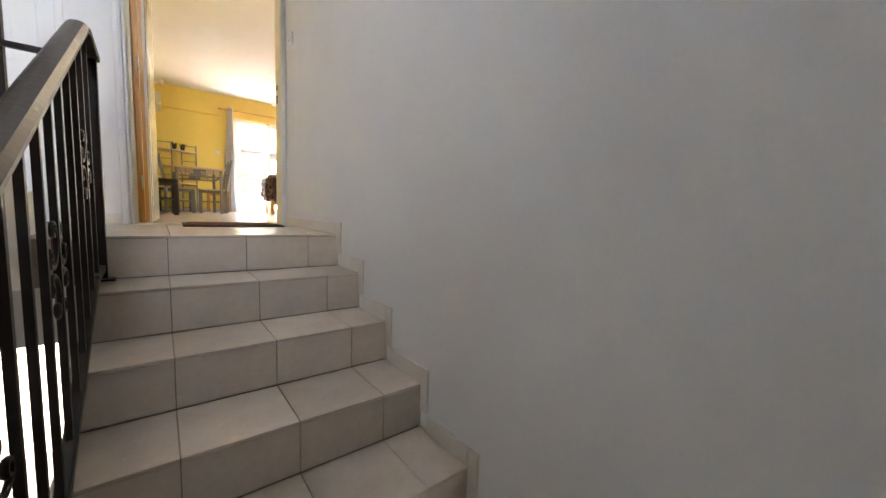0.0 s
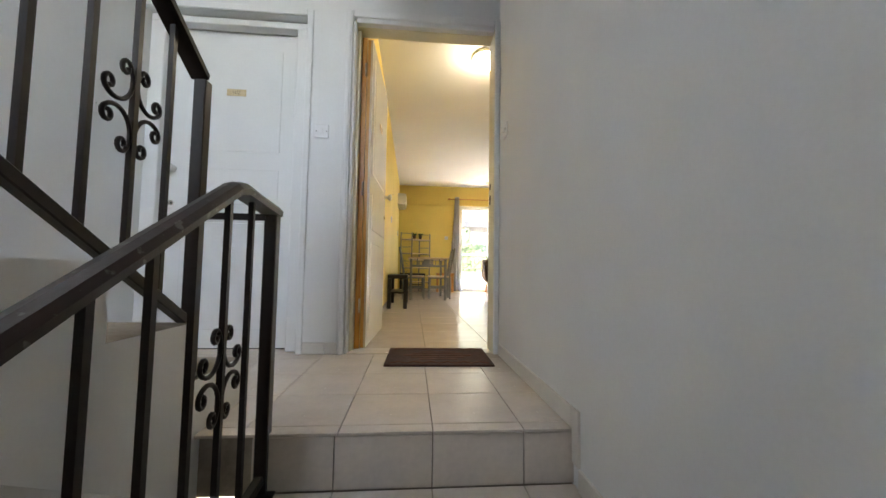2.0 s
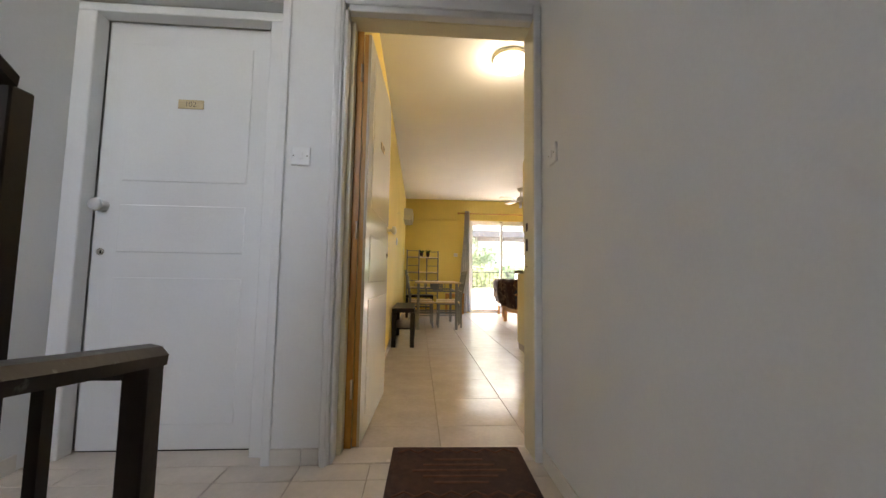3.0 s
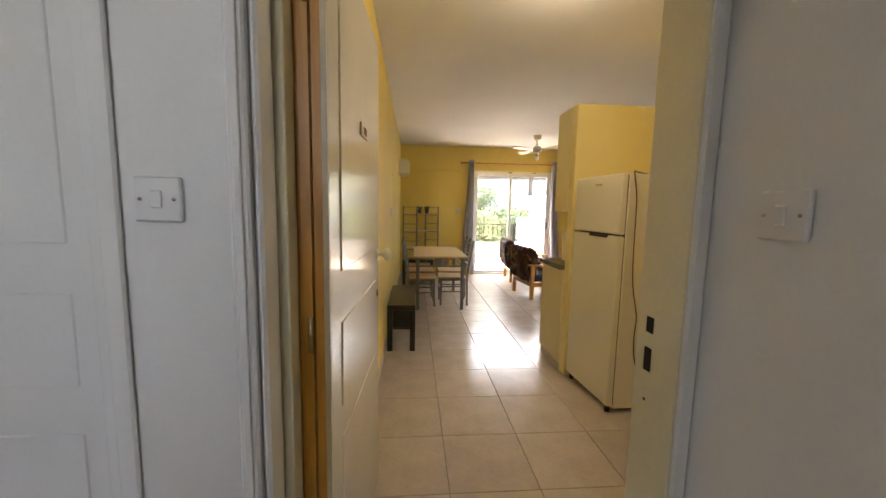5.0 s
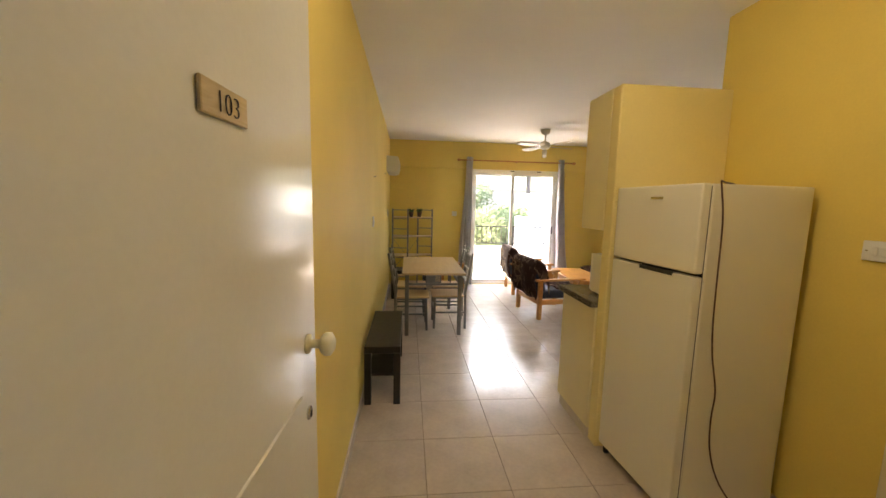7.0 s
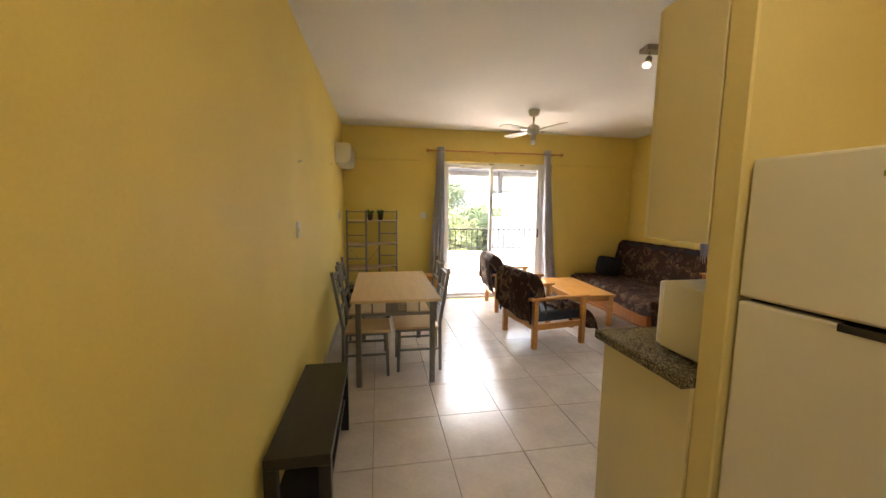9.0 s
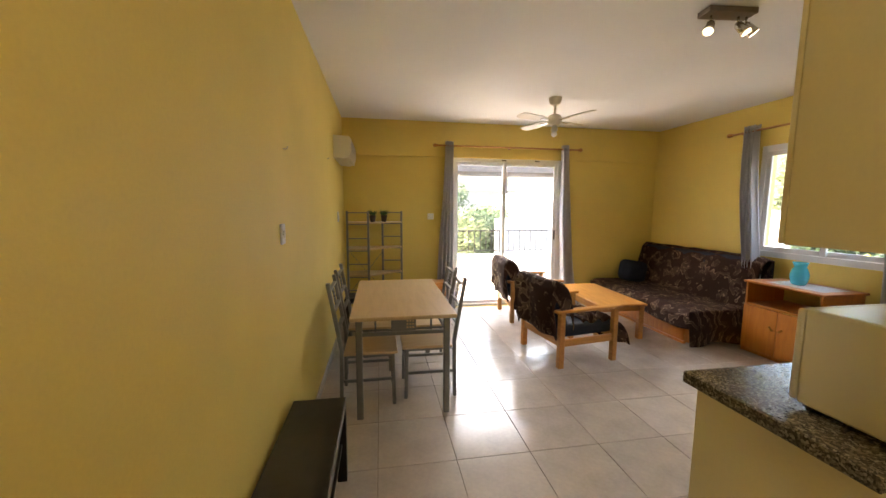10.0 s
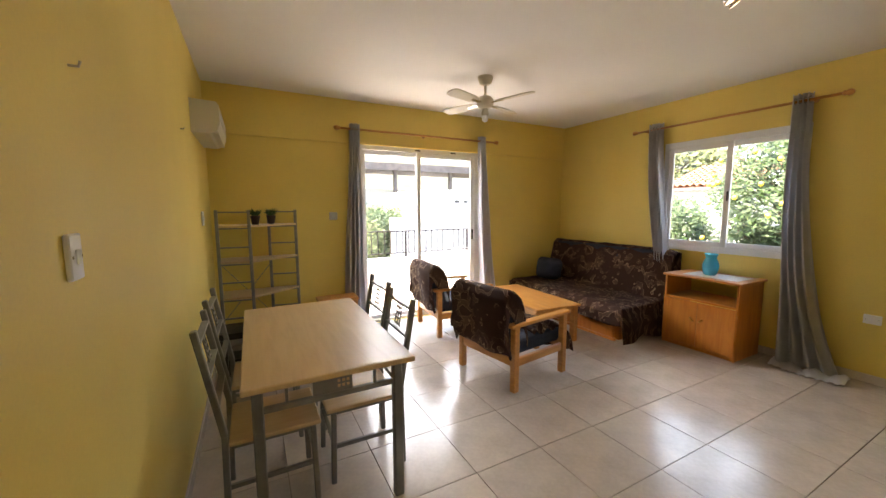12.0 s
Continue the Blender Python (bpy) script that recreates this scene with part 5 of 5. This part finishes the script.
def leaves(bm, centre, radii, count, size, rnd):
    """Many small leaves, thicker towards the outside of an uneven crown."""
    for i in range(count):
        d = Vector((rnd.gauss(0, 1), rnd.gauss(0, 1), rnd.gauss(0, 1))).normalized()
        r = rnd.uniform(0.45, 1.0) ** 0.6 * (0.78 + 0.35 * noise.noise(d * 1.9 + Vector(centre)))
        p = Vector(centre) + Vector((d.x * radii[0], d.y * radii[1], d.z * radii[2])) * r
        a = Vector((rnd.gauss(0, 1), rnd.gauss(0, 1), rnd.gauss(0, 0.6))).normalized()
        b = a.orthogonal().normalized()
        s = size * rnd.uniform(0.6, 1.3)
        bm.faces.new([bm.verts.new(q) for q in (p - a * s, p + b * s * 0.42, p + a * s, p - b * s * 0.42)])


def tree(name, label, at, height, radii, count, size, mat, seed, fruit=0, category="tree"):
    t = thing(name, label, category, at)
    rnd = random.Random(seed)
    bm = B()
    top = height - radii[2] * 0.9
    tube(bm, [(0, 0, 0), (0.06, 0.03, top * 0.4), (0.0, 0.08, top * 0.8), (0.05, 0.0, height * 0.8)], [0.13, 0.10, 0.08, 0.03], 8)
    part("trunk", bm, BARK, t)
    for k in range(7):
        a = k * 2.4
        z = top * 0.6 + 0.12 * k * radii[2]
        e = (radii[0] * 0.75 * math.cos(a), radii[1] * 0.75 * math.sin(a), min(z + radii[2] * 0.6, height - 0.3))
        part("limb", tube(B(), [(0.02, 0.03, z), (e[0] * 0.5, e[1] * 0.5, (z + e[2]) / 2 + 0.1), e], [0.05, 0.035, 0.012], 6), BARK, t)
    bm = B()
    c = (0, 0, height - radii[2])
    leaves(bm, c, radii, count, size, rnd)
    for k in range(9):
        a = rnd.uniform(0, 6.28)
        p = (radii[0] * 0.7 * math.cos(a), radii[1] * 0.7 * math.sin(a), c[2] + rnd.uniform(-0.5, 0.6) * radii[2])
        leaves(bm, p, tuple(r * 0.4 for r in radii), count // 14, size, rnd)
    part("crown", bm, mat, t)
    for k in range(fruit):
        a, e = rnd.uniform(2.2, 4.6), rnd.uniform(-0.7, 0.7)
        p = (radii[0] * 0.92 * math.cos(a) * math.cos(e), radii[1] * 0.92 * math.sin(a) * math.cos(e), c[2] + radii[2] * 0.9 * math.sin(e))
        f = part("fruit", lathe(B(), [(0.005, -0.04), (0.03, -0.025), (0.036, 0.0), (0.03, 0.025), (0.005, 0.04)], 8), FRUIT, t)
        f.location = p
    return t


# east: fruit tree close to the window, house with a clay roof behind
tree("lemon_tree", "dense green lemon tree with yellow fruit", (8.9, 7.95, -2.95), 6.3, (1.75, 1.6, 2.15), 24000, 0.052, FOLIAGE, 3, 40)
tree("garden_tree", "green garden tree by the white wall", (11.6, 11.6, -2.95), 5.0, (1.2, 1.2, 1.5), 8000, 0.055, FOLIAGE, 5)
tree("garden_tree", "tall pale green tree behind the roof", (21.0, 17.5, -2.95), 9.5, (3.6, 3.8, 3.8), 6000, 0.16, FOLIAGE2, 6)
tree("garden_tree", "tall green tree beyond the garden", (21.0, 9.5, -2.95), 9.0, (3.6, 4.2, 3.6), 6000, 0.16, FOLIAGE2, 7)


def house(name, label, x0, x1, y0, y1, z1, roof):
    h = thing(name, label, "house", ((x0 + x1) / 2, (y0 + y1) / 2, -2.95))
    hx, hy, hz = (x1 - x0) / 2, (y1 - y0) / 2, z1 + 2.95
    part("wall", box(B(), -hx, hx, -hy, hy, 0, hz, 0.02), RENDERED, h)
    if roof:
        bm = B()
        n = int(hy * 2.4 / 0.24)
        for k in range(n):
            y = -hy * 1.2 + 0.24 * k
            for j in range(10):
                t0, t1 = j / 10, (j + 1.06) / 10
                xa, xb = -hx - 0.5 + (hx + 0.5) * t0, -hx - 0.5 + (hx + 0.5) * t1
                za, zb = hz - 0.1 + 1.0 * t0 + 0.03, hz - 0.1 + 1.0 * t1
                tube(bm, [(xa, y, za), (xb, y, zb)], [0.11, 0.095], 6, False)
        part("roof", bm, CLAY, h, "orange clay tile roof")
        part("eave", box(B(), -hx - 0.5, 0, -hy * 1.2, hy * 1.2, hz - 0.22, hz - 0.1), PERGOLA, h)
    return h


house("house", "white house with an orange clay tile roof", 16.0, 21.0, 11.9, 14.6, 2.25, True)
h1 = house("outbuilding", "low white outbuilding behind the garden", 14.0, 17.5, 14.7, 18.5, 1.4, False)
part("window", box(B(), -1.76, -1.74, -1.2, -0.5, 2.6, 3.6), DARK, h1)
gw = house("garden_wall", "low white garden wall", 12.8, 13.0, 8.0, 14.6, -0.2, False)

# north: white buildings, bushes, timber canopy
hb = house("white_building", "plain white building beside the balcony", 6.45, 10.5, 18.0, 23.0, 2.1, False)
for x in (-0.75, -0.35):
    part("vent", box(B(), x, x + 0.2, -2.52, -2.49, 4.55, 4.66), DARK, hb)
house("boundary_wall", "white boundary wall below the balcony", 5.1, 6.44, 18.0, 18.3, 1.05, False)
cn = thing("canopy", "long dark timber canopy with posts", "canopy", (9.0, 27.0, -2.95))
part("roof", box(B(), -5.0, 6.5, -2.0, 2.0, 6.55, 6.8, 0.02), PERGOLA, cn)
part("fascia", box(B(), -5.0, 6.5, -2.06, -2.003, 6.45, 6.85), PERGOLA, cn)
for x in (-4.6, -1.0, 2.6, 6.2):
    part("post", box(B(), x - 0.1, x + 0.1, -1.7, -1.5, 0, 6.54), PERGOLA, cn)
house("far_house", "pale house under the canopy", 5.5, 14.0, 28.0, 33.0, 2.6, False)
house("far_house", "white house on the slope", -6.0, 0.5, 36.0, 42.0, 5.6, False)
for k, (x, y, h, r, m) in enumerate(((3.2, 17.6, 4.6, 1.5, FOLIAGE2), (4.9, 19.6, 4.7, 1.5, FOLIAGE), (2.0, 21.0, 6.4, 1.9, FOLIAGE2), (5.6, 21.5, 4.9, 1.5, FOLIAGE2), (-0.5, 18.5, 5.0, 1.9, FOLIAGE), (1.9, 25.5, 8.2, 1.5, FOLIAGE), (-1.2, 27.0, 7.4, 1.7, FOLIAGE2), (3.6, 24.0, 6.0, 1.8, FOLIAGE))):
    tree("bush", "bushy sunlit green shrub", (x, y, -2.95), h, (r, r, r * 1.05), 6000, 0.07, m, 20 + k, 0, "bush")


# ---- tiles, one by one ----
TILE_MESHES = {}


def tile(parent, name, x0, x1, y0, y1, z0, z1, mat, gap=0.0016, bev=0.0012):
    sx, sy, sz = x1 - x0 - 2 * gap, y1 - y0 - (2 * gap if z1 - z0 < 0.05 else 0), z1 - z0 - (0 if z1 - z0 < 0.05 else 2 * gap)
    key = (round(sx, 4), round(sy, 4), round(sz, 4), mat.name)
    if key not in TILE_MESHES:
        TILE_MESHES[key] = finish(box(B(), -sx / 2, sx / 2, -sy / 2, sy / 2, -sz / 2, sz / 2, bev), name, mat)
    ob = new(name, TILE_MESHES[key])
    ob.parent = parent
    ob.location = ((x0 + x1) / 2, (y0 + y1) / 2, (z0 + z1) / 2)
    return ob


def cuts(lo, hi, first, step):
    v = [lo]
    k = math.ceil((lo - first) / step)
    while first + k * step < hi - 0.01:
        if first + k * step > lo + 0.01:
            v.append(first + k * step)
        k += 1
    return v + [hi]


xs, ys = cuts(XW, XE, 0.65, 0.45), cuts(YS, YN, 4.63, 0.45)
for i in range(len(xs) - 1):
    for j in range(len(ys) - 1):
        if xs[i] >= XH - 0.1 and ys[j + 1] < 5.0:
            continue
        tile(floor, "tile", xs[i], xs[i + 1], ys[j], ys[j + 1], -0.010, 0.0, FLOOR_TILE)
xs, ys = cuts(-1.17, SX1, 0.03, 0.30), cuts(NOSE_Y - 0.003, 2.884, 2.155, 0.30)
for i in range(len(xs) - 1):
    for j in range(len(ys) - 1):
        tile(landing, "tile", xs[i], xs[i + 1], ys[j], ys[j + 1], -0.010, 0.0, STAIR_TILE)
XJ = [SX0, 0.32, 0.63, 0.93, SX1]
for k in range(8):
    yn = NOSE_Y - GO * k
    for i in range(4):
        if k:
            tile(stairs, "tread_tile", XJ[i], XJ[i + 1], yn - 0.004, yn + GO - 0.001, -RISE * k - 0.010, -RISE * k, STAIR_TILE)
        tile(stairs, "riser_tile", XJ[i], XJ[i + 1], yn, yn + 0.011, -RISE * (k + 1) + 0.001, -RISE * k - 0.011, STAIR_TILE)
sk = None
for k in range(8):
    yn, z = NOSE_Y - GO * k, -RISE * k
    hy = 2.84 if k == 0 else yn + GO - 0.052
    for p in ((SX1 - 0.011, SX1 - 0.0005, yn + 0.001, hy, z + 0.0015, z + 0.07), (SX1 - 0.011, SX1 - 0.0005, yn - 0.05, yn - 0.0045, z - RISE + 0.0715, z + 0.07)):
        bm = box(B(), *p, 0.0015)
        if sk is None:
            sk = structure("baseboard_stairs", bm, SKIRT, "stepped beige tile skirting of the stairs", "skirting")
        else:
            part("tile", bm, SKIRT, sk)
skl = structure("baseboard_landing", box(B(), -0.10, 0.03, 2.873, 2.884, 0.0015, 0.07, 0.0015), SKIRT, "beige tile skirting of the landing", "skirting")
part("tile", box(B(), 0.0335, 0.106, 2.873, 2.884, 0.0015, 0.07, 0.0015), SKIRT, skl)
for k in range(3):
    part("tile", box(B(), -1.117, -1.106, 2.03 + 0.28 * k, 2.307 + 0.28 * k, 0.0015, 0.07, 0.0015), SKIRT, skl)
